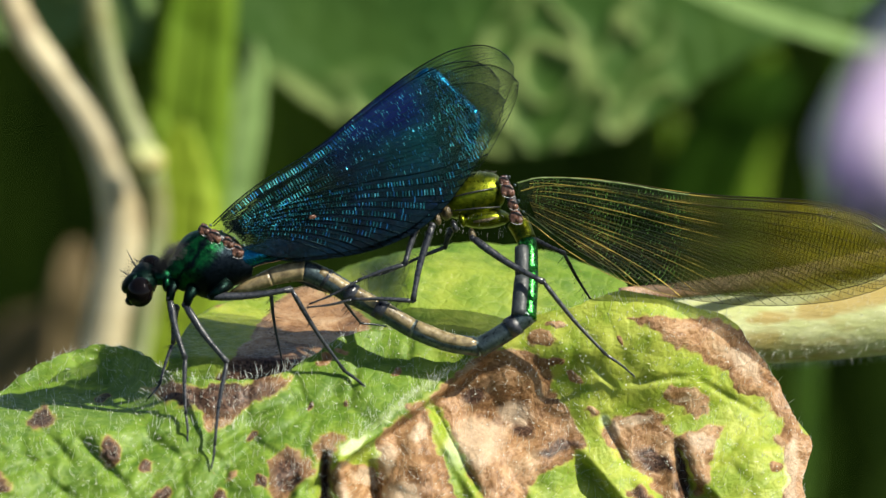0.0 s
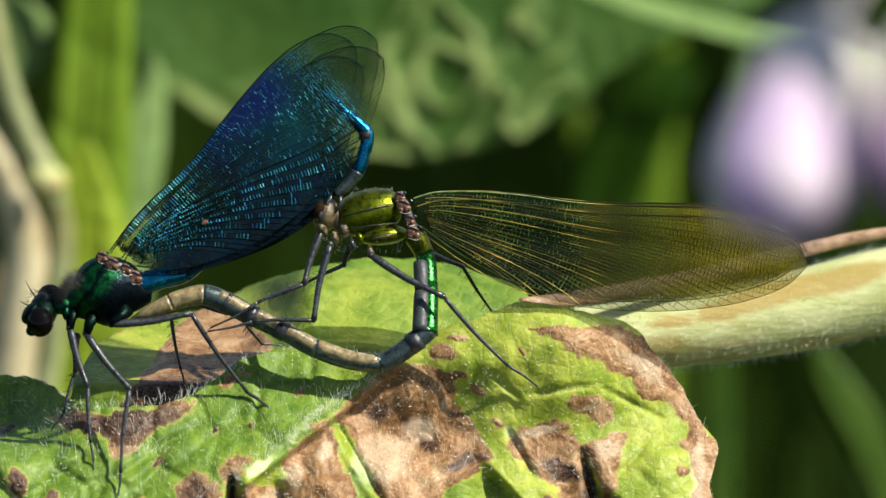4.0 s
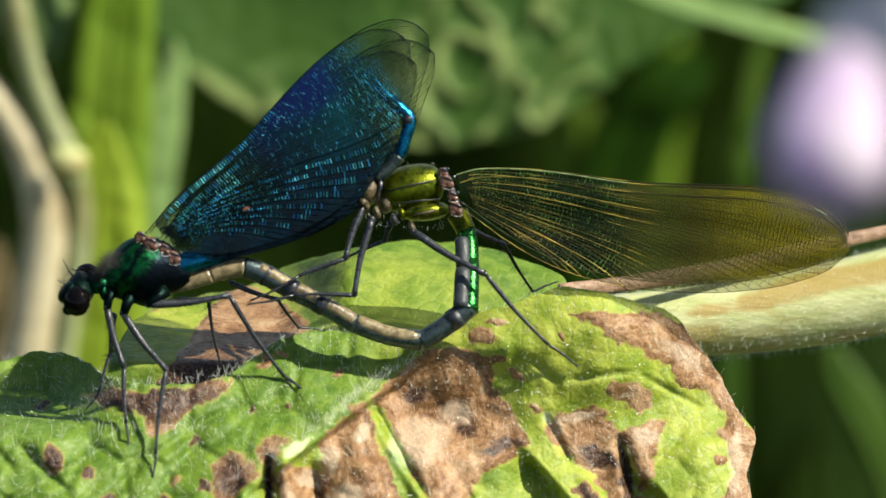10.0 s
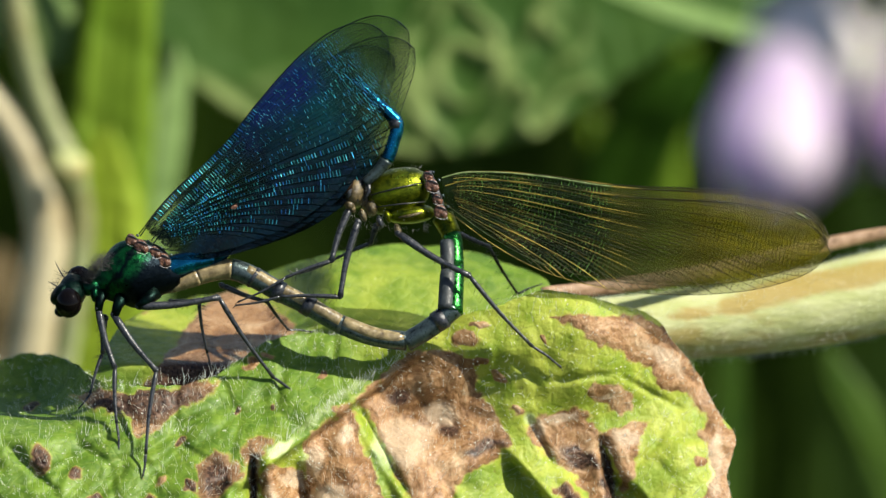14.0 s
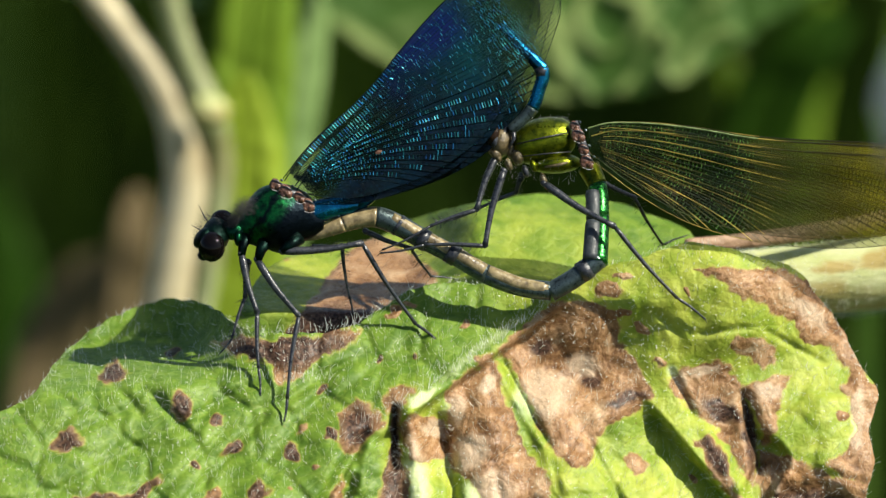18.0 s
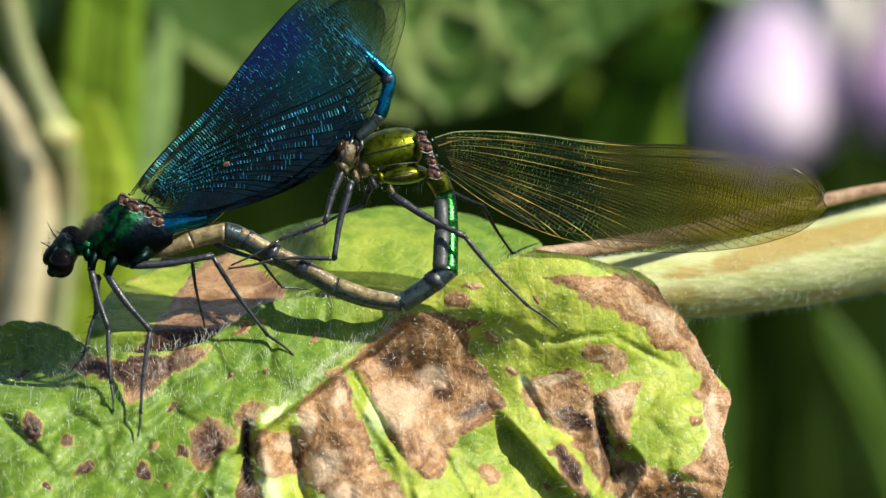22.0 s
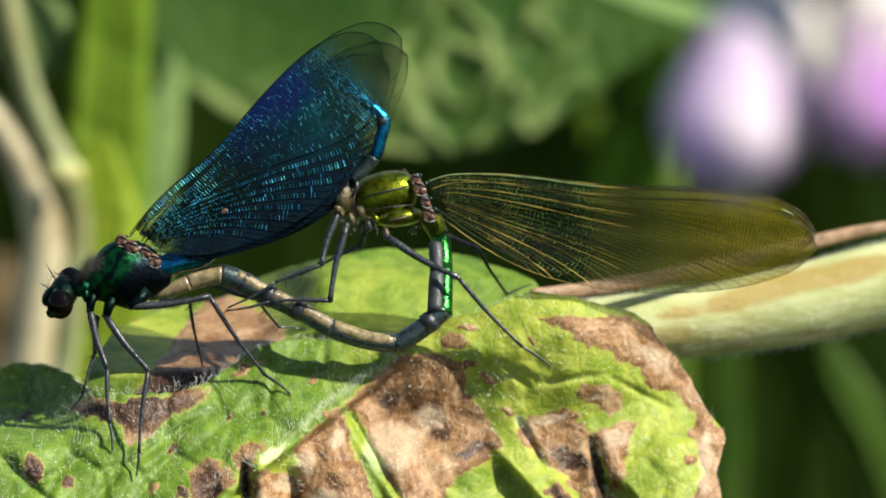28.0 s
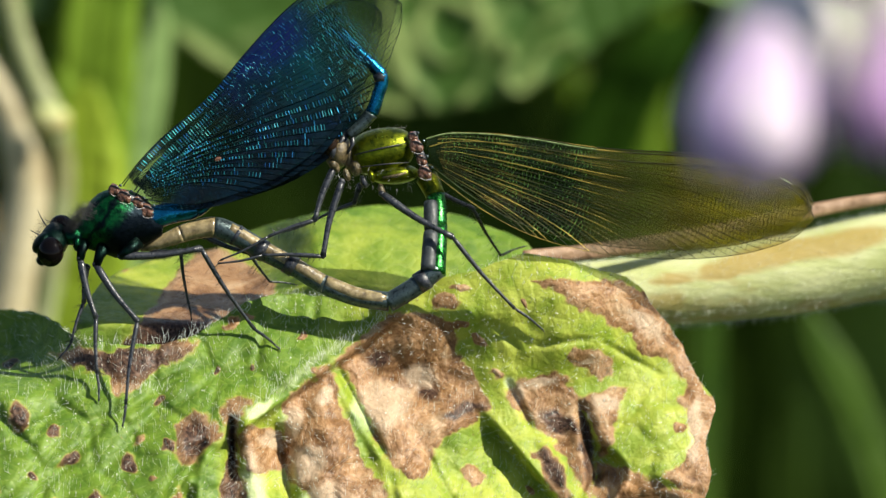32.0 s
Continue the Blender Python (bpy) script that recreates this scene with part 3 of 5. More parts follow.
def front_depth(U, V):
    U, V = np.asarray(U, float), np.asarray(V, float)
    fold = ((U - 540) * 0.597 + (V - 790) * 0.803)
    lip = step_up(fold, 15, 29) * np.exp(-(np.maximum(fold - 15, 0) / 160) ** 2) * step_up(U, 610, 700) * (1 - step_up(U, 900, 1000))
    d = 0.030 * (V - 520) + 1.2 * np.exp(-((fold - 12) / 60) ** 2) - 0.010 * np.maximum(fold, 0) - 2.0 * lip - 0.004 * (U - 700)
    d = d - 13 * step_up(690 - 0.10 * U - V, 0, 110) * (1 - step_up(U, 250, 430))
    d = d - 2.2 * step_up(patch(U + 14 * np.sin(V / 21), V + 12 * np.sin(U / 27), [(1430, 900, 110, 95, 0), (1330, 790, 26, 80, -10)]), 0.2, 0.75)
    d = d + 6.8 * np.exp(-((U - 1250) / 200) ** 2 - ((V - 425) / 130) ** 2)
    off, along = (U - 1110) * 0.749 - (V - 665) * 0.662, (U - 1110) * 0.662 + (V - 665) * 0.749
    d = d + 3.0 * (step_up(off, -9, 9) - 1) * np.exp(-(np.minimum(off, 0) / 120) ** 2) * step_up(along, -30, 70)
    for cu, cv, ru, rv, high in BULGES:
        d = d + high * np.exp(-((U - cu) / ru) ** 2 - ((V - cv) / rv) ** 2)
    return d + rises(U, V, VEINS + VEINS_FINE)


def front_full(U, V):
    crumple = 0.35 + 0.65 * patch(U, V, [(1400, 850, 130, 90, 0), (880, 720, 160, 160, 0), (620, 780, 60, 130, 15)])
    soft = 1 - 0.85 * step_up((U - 540) * 0.597 + (V - 790) * 0.803, -60, 20) * (1 - step_up(V, 560, 900))
    return front_depth(U, V) + waves(U, V, 4.2, 0.8, 2.0) + waves(U, V, 1.4, 0.42, 5.0) * crumple + quilt(U, V, 104, 0.30, 24.0) * soft


def warped(field):
    """The same field with its outlines pushed about, so that patches have ragged shores."""
    def bent(U, V):
        return field(U + waves(U, V, 2.6, 12, 11.0) + waves(U, V, 0.8, 8, 13.0), V + waves(U, V, 2.6, 12, 17.0) + waves(U, V, 0.8, 8, 19.0))
    return bent


BROWN_PLOTS = [
    [(846, 586), (896, 546), (940, 500), (1000, 488), (1052, 506), (1070, 570), (1100, 610), (1122, 655), (1095, 685), (1055, 695), (1030, 730), (1015, 775), (995, 790), (960, 768), (945, 752), (925, 715), (905, 665), (880, 620)],
    [(756, 656), (796, 624), (838, 592), (852, 622), (866, 680), (886, 720), (912, 762), (940, 820), (952, 900), (856, 900), (836, 860), (800, 815), (765, 780), (757, 745), (762, 690)],
    [(682, 715), (700, 702), (740, 700), (762, 720), (756, 772), (700, 776), (682, 748)],
    [(578, 700), (600, 680), (628, 688), (648, 706), (618, 745), (602, 772), (580, 768), (570, 740)],
    [(640, 682), (664, 656), (702, 640), (690, 664), (655, 694)],
    [(560, 832), (576, 815), (582, 850), (570, 900), (548, 900)],
    [(345, 573), (400, 570), (470, 568), (560, 556), (602, 548), (575, 582), (520, 610), (490, 632), (456, 642), (450, 606), (380, 598)]]
MARGIN_PLOTS = [
    [(1200, 428), (1260, 424), (1320, 432), (1380, 440), (1412, 462), (1440, 486), (1460, 524), (1494, 566), (1506, 620), (1540, 650), (1524, 720), (1530, 800), (1470, 792), (1436, 776), (1466, 758), (1490, 720), (1482, 664), (1462, 640), (1482, 610), (1468, 588), (1430, 556), (1396, 552), (1384, 534), (1345, 502), (1300, 476), (1250, 458)],
    [(1264, 562), (1280, 543), (1310, 550), (1336, 570), (1336, 596), (1312, 602), (1285, 580)],
    [(1150, 625), (1175, 605), (1230, 598), (1270, 620), (1290, 660), (1302, 710), (1312, 760), (1312, 806), (1292, 792), (1262, 742), (1230, 696), (1190, 668), (1165, 650)],
    [(1200, 734), (1226, 724), (1252, 760), (1274, 802), (1292, 870), (1262, 830), (1224, 776)],
    [(1318, 750), (1345, 756), (1400, 778), (1450, 802), (1540, 796), (1540, 920), (1318, 920)],
    [(1290, 642), (1340, 625), (1372, 618), (1350, 660), (1342, 720), (1326, 740), (1310, 690)]]
# Brown strip along a crevice, darkened by the shade inside it.
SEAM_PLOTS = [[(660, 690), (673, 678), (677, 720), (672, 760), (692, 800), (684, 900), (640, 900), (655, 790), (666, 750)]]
BROWN_SMALL = [(1098, 776, 15, 14, 0), (790, 533, 14, 6, -6), (1046, 470, 24, 15, 20), (1066, 441, 15, 6, 0), (1108, 540, 16, 8, 30), (1070, 508, 14, 7, 0), (1138, 598, 14, 10, 40),
               (668, 512, 14, 8, -30), (1462, 684, 14, 9, 0), (1200, 806, 10, 5, 40)]
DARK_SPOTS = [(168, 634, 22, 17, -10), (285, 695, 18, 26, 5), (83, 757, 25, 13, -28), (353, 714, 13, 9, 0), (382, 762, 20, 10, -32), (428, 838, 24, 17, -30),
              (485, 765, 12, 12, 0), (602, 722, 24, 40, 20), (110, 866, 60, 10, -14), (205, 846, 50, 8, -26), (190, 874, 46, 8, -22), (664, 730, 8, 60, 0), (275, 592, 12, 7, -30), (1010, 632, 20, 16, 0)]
# Small specks, plus long ovals that paint shade into folds and recesses.
DARK_FOLDS_SPECKS = [(470, 588, 125, 34, -8), (700, 592, 6, 4, 0), (312, 797, 8, 6, 0), (640, 600, 7, 5, 0), (1420, 850, 110, 30, 10), (925, 570, 20, 15, 0), (905, 720, 16, 60, -25), (640, 800, 16, 60, 20), (1235, 760, 14, 50, -35), (1300, 720, 12, 70, -8), (1250, 680, 40, 14, 30), (1080, 660, 40, 10, -10)]
# Pale tissue; on the bulging brown panels these ovals also paint highlights.
PALE_PARTS = [(775, 690, 22, 30, 0), (738, 722, 20, 16, -30), (800, 760, 38, 50, 60), (835, 830, 40, 50, 70), (935, 655, 40, 60, 55), (1000, 600, 30, 24, 0), (1400, 500, 50, 18, 35), (1168, 620, 22, 12, 50), (1215, 612, 30, 10, 0), (1330, 650, 30, 14, 0), (1490, 690, 12, 60, 0), (712, 664, 30, 12, -34),
              (712, 835, 22, 100, -6), (1296, 572, 16, 8, 0), (830, 640, 16, 26, 30), (1345, 840, 10, 50, 15)]
DARK_TINY = [(700, 592, 6, 4, 0), (312, 797, 9, 6, 0), (555, 733, 10, 9, 0), (535, 655, 9, 5, -50), (640, 600, 6, 5, 0), (690, 500, 6, 4, 0), (1180, 470, 9, 5, 20), (482, 832, 6, 5, 0), (500, 730, 10, 6, -40), (530, 790, 5, 4, 0), (812, 600, 6, 4, 0), (1045, 838, 5, 4, 0), (350, 850, 14, 14, 0)]
LIME_PARTS = [(1240, 600, 330, 210, 20), (1150, 800, 260, 130, 0), (720, 790, 60, 130, -10), (1000, 480, 140, 60, 20), (860, 640, 30, 60, 40)]

leaf = thing("leaf", at(700, 900, 8), "large hairy green leaf going yellow, with brown withered patches", "leaf")
geo, vals, tops, nors = sheet(FRONT, front_full, 3.8, 0.3, 5.0, {
    "dead": warped(lambda U, V: np.maximum(np.maximum(plot(U, V, BROWN_PLOTS + MARGIN_PLOTS + SEAM_PLOTS), patch(U, V, BROWN_SMALL)), patch(U, V, DARK_SPOTS + DARK_TINY)) - rises(U, V, [(850, 606, 948, 790, 0.4, 5)])),
    "dark": warped(lambda U, V: np.clip(np.maximum(patch(U, V, DARK_SPOTS + DARK_FOLDS_SPECKS + DARK_TINY[:5]) * 1.3, plot(U, V, SEAM_PLOTS)) - 0.28, 0, 1)),
    "pale": warped(lambda U, V: np.maximum(patch(U, V, PALE_PARTS), 0.52 * patch(U, V, [(812, 588, 150, 12, -38)]))),
    "sallow": lambda U, V: np.clip(patch(U, V, LIME_PARTS) * 1.3 - patch(U, V, [(1070, 800, 100, 120, 0)]) * 0.6, 0, 1)})
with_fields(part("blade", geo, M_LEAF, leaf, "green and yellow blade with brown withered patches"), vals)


def back_depth(U, V):
    U, V = np.asarray(U, float), np.asarray(V, float)
    far = -9.0 + 0.05 * (V - 420) - 0.008 * (U - 800) - 3.5 * step_up(360 - V, 0, 60)
    side = -2.2 - 0.15 * np.maximum(520 - V, 0)
    blend = step_up(U, 670, 820)
    return side + (far - side) * blend + waves(U, V, 6.0, 0.8, 9.0) * blend


REAR = [(395, 500), (440, 440), (500, 415), (580, 395), (640, 382), (700, 350), (800, 321), (880, 305), (960, 304), (1045, 314), (1110, 334), (1190, 374),
        (1190, 430), (1120, 470), (1000, 520), (760, 560), (560, 620), (400, 620), (380, 560)]
geo2, vals2, tops2, nors2 = sheet(REAR, back_depth, 6.0, 0.3, 4.0, {
    "dead": warped(lambda U, V: plot(U, V, [[(536, 480), (566, 430), (606, 392), (650, 398), (690, 412), (736, 450), (720, 500), (640, 540), (520, 600), (470, 560), (500, 520)], [(462, 408), (480, 404), (484, 418), (466, 424)]])),
    # Darkens the brown below the male, a shadow put into the colour.
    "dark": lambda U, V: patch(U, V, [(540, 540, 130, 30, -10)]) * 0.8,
    # The wide weak oval makes the whole rear green paler.
    "sallow": lambda U, V: np.maximum(patch(U, V, [(500, 450, 90, 90, 0), (700, 400, 60, 40, -20)]) * 0.95, patch(U, V, [(900, 420, 280, 150, 0)]) * 0.45)})
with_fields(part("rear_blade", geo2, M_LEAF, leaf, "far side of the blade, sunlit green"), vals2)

hairs = Geo()
pick = rng.sample(range(len(tops)), 8500)
for i in pick:
    hairs.hair(Vector(tops[i]), Vector(nors[i]) + UP * 0.5 + jitter(0.35), rng.uniform(0.4, 1.05), rng.uniform(0.011, 0.019))
for (a, b), (c, d), n in (((350, 575), (600, 540), 45), ((590, 545), (700, 475), 35), ((720, 650), (945, 490), 110), ((590, 730), (720, 655), 40), ((560, 640), (350, 640), 60)):
    for i in range(n):
        s = rng.random()
        u, v = a + (c - a) * s + rng.gauss(0, 5), b + (d - b) * s + rng.gauss(0, 5)
        hairs.hair(at(u, v, float(front_depth(u, v)) + 0.3), UP + NEAR * 0.3 + jitter(0.45), rng.uniform(0.7, 1.6), 0.018)
for (u0, v0), (u1, v1) in zip(FRONT[1:-1], FRONT[2:]):
    for i in range(int(math.hypot(u1 - u0, v1 - v0) / 6)):
        s = rng.random()
        u, v = u0 + (u1 - u0) * s, v0 + (v1 - v0) * s
        out = RIGHT * (v1 - v0) * -1 + UP * (u1 - u0)
        hairs.hair(at(u, v, float(front_depth(u, v))), out.normalized() + jitter(0.4), rng.uniform(0.35, 0.9), 0.015)
grains = Geo()
for i in rng.sample(range(len(tops)), 1900):
    r = rng.uniform(0.035, 0.075) * MM
    grains.ball(Vector(tops[i]), (RIGHT * r, UP * r, NEAR * r), 5, 3)
part("hair_grain", grains, M_HAIR, leaf, "tiny white hair bases", "stuff")
part("leaf_hairs", hairs, M_HAIR, leaf, "short pale bristly hairs", "stuff")

# ---- the pale stalk behind the leaf ----
stalk = thing("stalk", at(2300, 9000, -20), "thick pale green hairy stalk with brown stains", "plant stalk")
line = catmull([(1120, 472, -16), (1250, 456, -17), (1450, 440, -19), (1650, 411, -21), (1850, 371, -23), (2050, 380, -24), (2250, 600, -24), (2330, 1500, -22), (2330, 5000, 0), (2300, 12700, 0)], 8)
radii = np.interp(np.arange(len(line)), [0, 8, 24, 40, 70], [2.2, 2.8, 3.65, 4.2, 4.7])
g = Geo().tube([at(*p) for p in line], radii, 28)
off = np.array([tuple(q - HEART) for q in g.v])
scale = (1 - off @ np.array(NEAR) / (REACH * MM)) * 0.05 * MM
stains = np.clip(patch(784 + off @ np.array(RIGHT) / scale, 441 - off @ np.array(UP) / scale, [(1620, 378, 110, 20, -14), (1535, 404, 46, 17, -14), (1750, 352, 80, 20, -14), (1440, 425, 30, 12, -8)]) * 1.4, 0, 1)
with_fields(part("stem", g, M_STALK, stalk), {"stain": stains})
dry = catmull([(1178, 386, -10), (1230, 384, -11), (1330, 372, -13), (1450, 352, -16), (1600, 318, -19), (1760, 282, -21), (1950, 255, -22)], 6)
g = Geo().tube([at(*p) for p in dry], [0.22 + 0.55 * math.sin(math.pi * min(1, (i + 2) / len(dry))) ** 0.5 for i in range(len(dry))], 10, 0.5)
part("dried_margin", g, M_DRY, stalk, "brown withered strip along the stalk")
g = Geo()
for i in range(5200):
    s = rng.uniform(0, 40)
    k = int(s)
    u, v, d = np.array(line[k]) + (np.array(line[k + 1]) - np.array(line[k])) * (s - k)
    a = rng.uniform(0, 2 * math.pi)
    out = UP * math.cos(a) + NEAR * math.sin(a)
    g.hair(at(u, v, d) + out * (np.interp(s, range(len(radii)), radii) * MM * 0.97), out + jitter(0.3), rng.uniform(0.5, 1.2), 0.013)
part("stalk_hairs", g, M_HAIR, stalk, "fine pale hairs", "stuff")

# ---- background plants ----


def ribbon(g, pts, wide, cup=0.25, facing=None):
    """A long leaf blade along world points, hollowed along its middle, with thickness."""
    base, n = len(g.v), len(pts)
    for i, p in enumerate(pts):
        way = (pts[min(i + 1, n - 1)] - pts[max(i - 1, 0)]).normalized()
        side = way.cross(facing or NEAR).normalized()
        up = side.cross(way)
        w = wide[i] * MM
        for s, lift in ((-1, cup), (-0.5, cup * 0.35), (0, 0), (0.5, cup * 0.35), (1, cup)):
            g.v.append(p + side * (w * s) + up * (w * lift))
        for s, lift in ((0.8, cup * 0.5), (0, -0.14), (-0.8, cup * 0.5)):
            g.v.append(p + side * (w * s) + up * (w * lift - 0.0003))
    for i in range(n - 1):
        for j in range(8):
            k = (j + 1) % 8
            g.f.append((base + i * 8 + j, base + i * 8 + k, base + (i + 1) * 8 + k, base + (i + 1) * 8 + j))
    return g


twig = thing("branching_stem", at(300, 11000, -130), "pale woody branching stem with swollen nodes", "plant stem")
ln = catmull([(60, -160, -136), (124, -32, -136), (174, 30, -137), (234, 112, -138), (274, 200, -139), (289, 298, -140), (276, 398, -141), (260, 520, -142), (250, 800, -142), (300, 3000, -120), (300, 12300, -60)], 8)
g = Geo().tube([at(*p) for p in ln], np.interp(np.arange(len(ln)), [0, 16, 30, 90], [1.4, 1.6, 2.0, 3.2]), 14)
part("main_stem", g, M_TWIG, twig)
ln = catmull([(226, -160, -135), (244, -60, -135), (262, 10, -136), (292, 90, -137), (326, 165, -138), (345, 240, -140), (335, 420, -141), (300, 620, -142)], 8)
part("side_stem", Geo().tube([at(*p) for p in ln], np.interp(np.arange(len(ln)), [0, 24, 32, 56], [1.3, 1.3, 1.6, 1.2]), 14), M_SIDE, twig, "grey-green side stem")
part("node", Geo().ball(at(326, 168, -134), (RIGHT * 0.0022, UP * 0.0017, NEAR * 0.0018)), M_STALK, twig, "pale swollen node")
for u, v, du, dv, w in ((90, -40, -120, -70, 2.0), (130, -60, -20, -130, 1.8), (170, -70, 90, -90, 2.2), (240, -60, -70, -100, 2.0), (150, -20, 60, -150, 3.4), (300, -10, -50, -160, 3.6)):
    ln = [at(*q) for q in catmull([(u, v, -152), (u + du * 0.5, v + dv * 0.5 - 14, -150), (u + du, v + dv, -148)], 6)]
    part("leaflet", ribbon(Geo(), ln, [w * math.sin(math.pi * (0.08 + 0.9 * q / (len(ln) - 1))) for q in range(len(ln))], 0.3), M_GREYBLADE, twig, "grey-green leaflet")


def ridged(U, V):
    """Raised wandering ridges that run down a blade."""
    bend = waves(U, V, 6.0, 55, 21.0)
    flat = [1 - abs(noise.noise((p, q, 4.0))) * 2.6 for p, q in zip(((U + bend) / 62).ravel(), (V / 110 + bend / 130).ravel())]
    return np.clip(np.array(flat).reshape(U.shape), 0, 1) ** 2.6 * 1.3 + waves(U, V, 2.6, 0.4, 6.0)


def vein_share(U, V):
    return np.clip(patch(U, V, [(1065, 10, 170, 160, 0), (760, 70, 110, 50, 20)]) * 1.6, 0, 1)


LARGE = [(470, -420), (462, -150), (482, -60), (575, 36), (660, 84), (780, 118), (890, 134), (982, 138), (1060, 126), (1177, 96), (1250, 48), (1350, -24), (1450, -76), (1600, -130), (1640, -420)]
geo3, vals3, _, _ = sheet(LARGE, lambda U, V: -172 + 0.008 * V - 0.004 * (U - 1000) + ridged(U, V) * vein_share(U, V) + waves(U, V, 14, 3.0, 1.0), 8.0, 0.5, 8.0,
                          # The two slim ovals at the end paint sunlight along the lower rim.
                          {"crest_lit_rim": lambda U, V: np.maximum(np.clip(ridged(U, V) / 1.3, 0, 1) * vein_share(U, V), np.clip(patch(U, V, [(640, 66, 110, 16, 36), (860, 122, 140, 12, 6)]) * 1.1, 0, 0.8))})
g = thing("large_leaf", at(1000, -420, -135), "large quilted dark green leaf, blurred behind the insects", "leaf")
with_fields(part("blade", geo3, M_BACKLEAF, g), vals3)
ln = catmull([(1000, -420, -135), (1040, -900, -150), (1400, -1500, -190), (2600, -1000, -260), (3000, 1000, -330), (3000, 11800, -100)], 8)
part("leaf_stalk", Geo().tube([at(*p) for p in ln], [2.0] * len(ln), 10), M_STEM, g)


def blade_thing(pts, wide, mat, label, face=None, cup=0.25):
    ln = [at(*q) for q in catmull(pts, 7)]
    w = np.interp(np.linspace(0, 1, len(ln)), np.linspace(0, 1, len(wide)), wide)
    ob = thing("grass_blade", ln[-1], label, "grass blade", "tall blades behind the leaf")
    part("blade", ribbon(Geo(), ln, w, cup, face), mat, ob)
    part("midrib", Geo().tube([p + NEAR * 0.0001 for p in ln], [0.1 + 0.04 * q for q in w], 6), mat, ob)
    return ob


blade_thing([(512, -50, -160), (506, -10, -160), (488, 100, -160), (462, 270, -160), (445, 500, -160), (430, 900, -160), (430, 11900, -90)], [0.5, 1.9, 2.7, 2.9, 2.8, 2.6, 3], M_GREYBLADE, "broad pale grey-green grass blade", RIGHT * 0.4 + NEAR)
blade_thing([(430, -260, -150), (412, -80, -150), (400, 80, -150), (392, 300, -150), (390, 700, -150), (360, 11700, -110)], [3.4, 4.0, 4.6, 4.6, 4.0, 4.0], M_BRIGHT, "broad green grass blade")
blade_thing([(392, 100, -145), (390, 160, -145), (386, 230, -145), (382, 330, -145), (378, 520, -145), (370, 800, -145), (360, 11900, -90)], [0.8, 2.6, 4.2, 5.2, 5.6, 5.4, 5.0], M_LIME, "broad yellow-green grass blade")
blade_thing([(1180, -200, -150), (1270, -165, -150), (1370, -125, -150), (1500, -85, -150), (1650, -45, -150), (1900, 60, -152), (2300, 900, -160), (2400, 11900, -120)], [0.8, 1.2, 1.4, 1.6, 1.7, 1.8, 2, 3], M_GREYBLADE, "pale green slanting grass blade", UP + NEAR)
blade_thing([(1240, 60, -280), (1270, 120, -280), (1285, 220, -280), (1290, 400, -281), (1290, 800, -282), (1290, 11600, -120)], [0.6, 2.2, 3.0, 3.0, 3, 4], M_BRIGHT, "blurred green grass blade")
blade_thing([(1420, -60, -300), (1405, 20, -300), (1380, 110, -300), (1370, 300, -301), (1370, 800, -302), (1370, 11600, -120)], [0.6, 2.4, 3.0, 2.6, 3, 4], M_BRIGHT, "blurred deep green grass blade")
blade_thing([(1560, -60, -230), (1530, 120, -230), (1510, 300, -231), (1500, 700, -232), (1500, 11600, -120)], [1.0, 1.2, 1.3, 1.4, 2], M_BLADE, "slender yellow-green grass blade")
blade_thing([(1670, 470, -200), (1700, 540, -200), (1735, 600, -200), (1790, 720, -200), (1800, 11800, -100)], [0.3, 1.8, 2.2, 1.9, 3], M_BLADE, "short green grass blade")
blade_thing([(1460, -20, -260), (1400, 30, -260), (1330, 120, -262), (1290, 260, -264), (1280, 700, -264), (1280, 11600, -120)], [1.5, 3.6, 4.6, 4.4, 3.5, 4], M_DEEP, "broad green grass blade, shade put into its colour")
blade_thing([(1650, 640, -300), (1640, 760, -300), (1650, 900, -300), (1660, 11600, -120)], [1.2, 2.6, 3.2, 4], M_SHADE, "green grass blade low down, shade put into its colour")


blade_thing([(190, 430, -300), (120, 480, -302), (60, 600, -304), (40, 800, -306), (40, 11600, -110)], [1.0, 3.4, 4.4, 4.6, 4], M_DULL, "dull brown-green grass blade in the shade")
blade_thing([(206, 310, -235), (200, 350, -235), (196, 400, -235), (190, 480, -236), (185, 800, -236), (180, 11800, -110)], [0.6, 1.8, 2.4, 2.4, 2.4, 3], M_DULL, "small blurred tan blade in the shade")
blade_thing([(-60, 300, -330), (-30, 420, -330), (0, 600, -330), (10, 800, -330), (10, 11600, -110)], [1.0, 3.0, 4.0, 4.6, 4], M_DEEP, "deep green grass blade, shade put into its colour")

# ---- lilac flowers close to the lens ----
flower = thing("flower_cluster", at(1760, -300, 246), "nodding lilac bell flowers with grey hairy calyces", "flower")


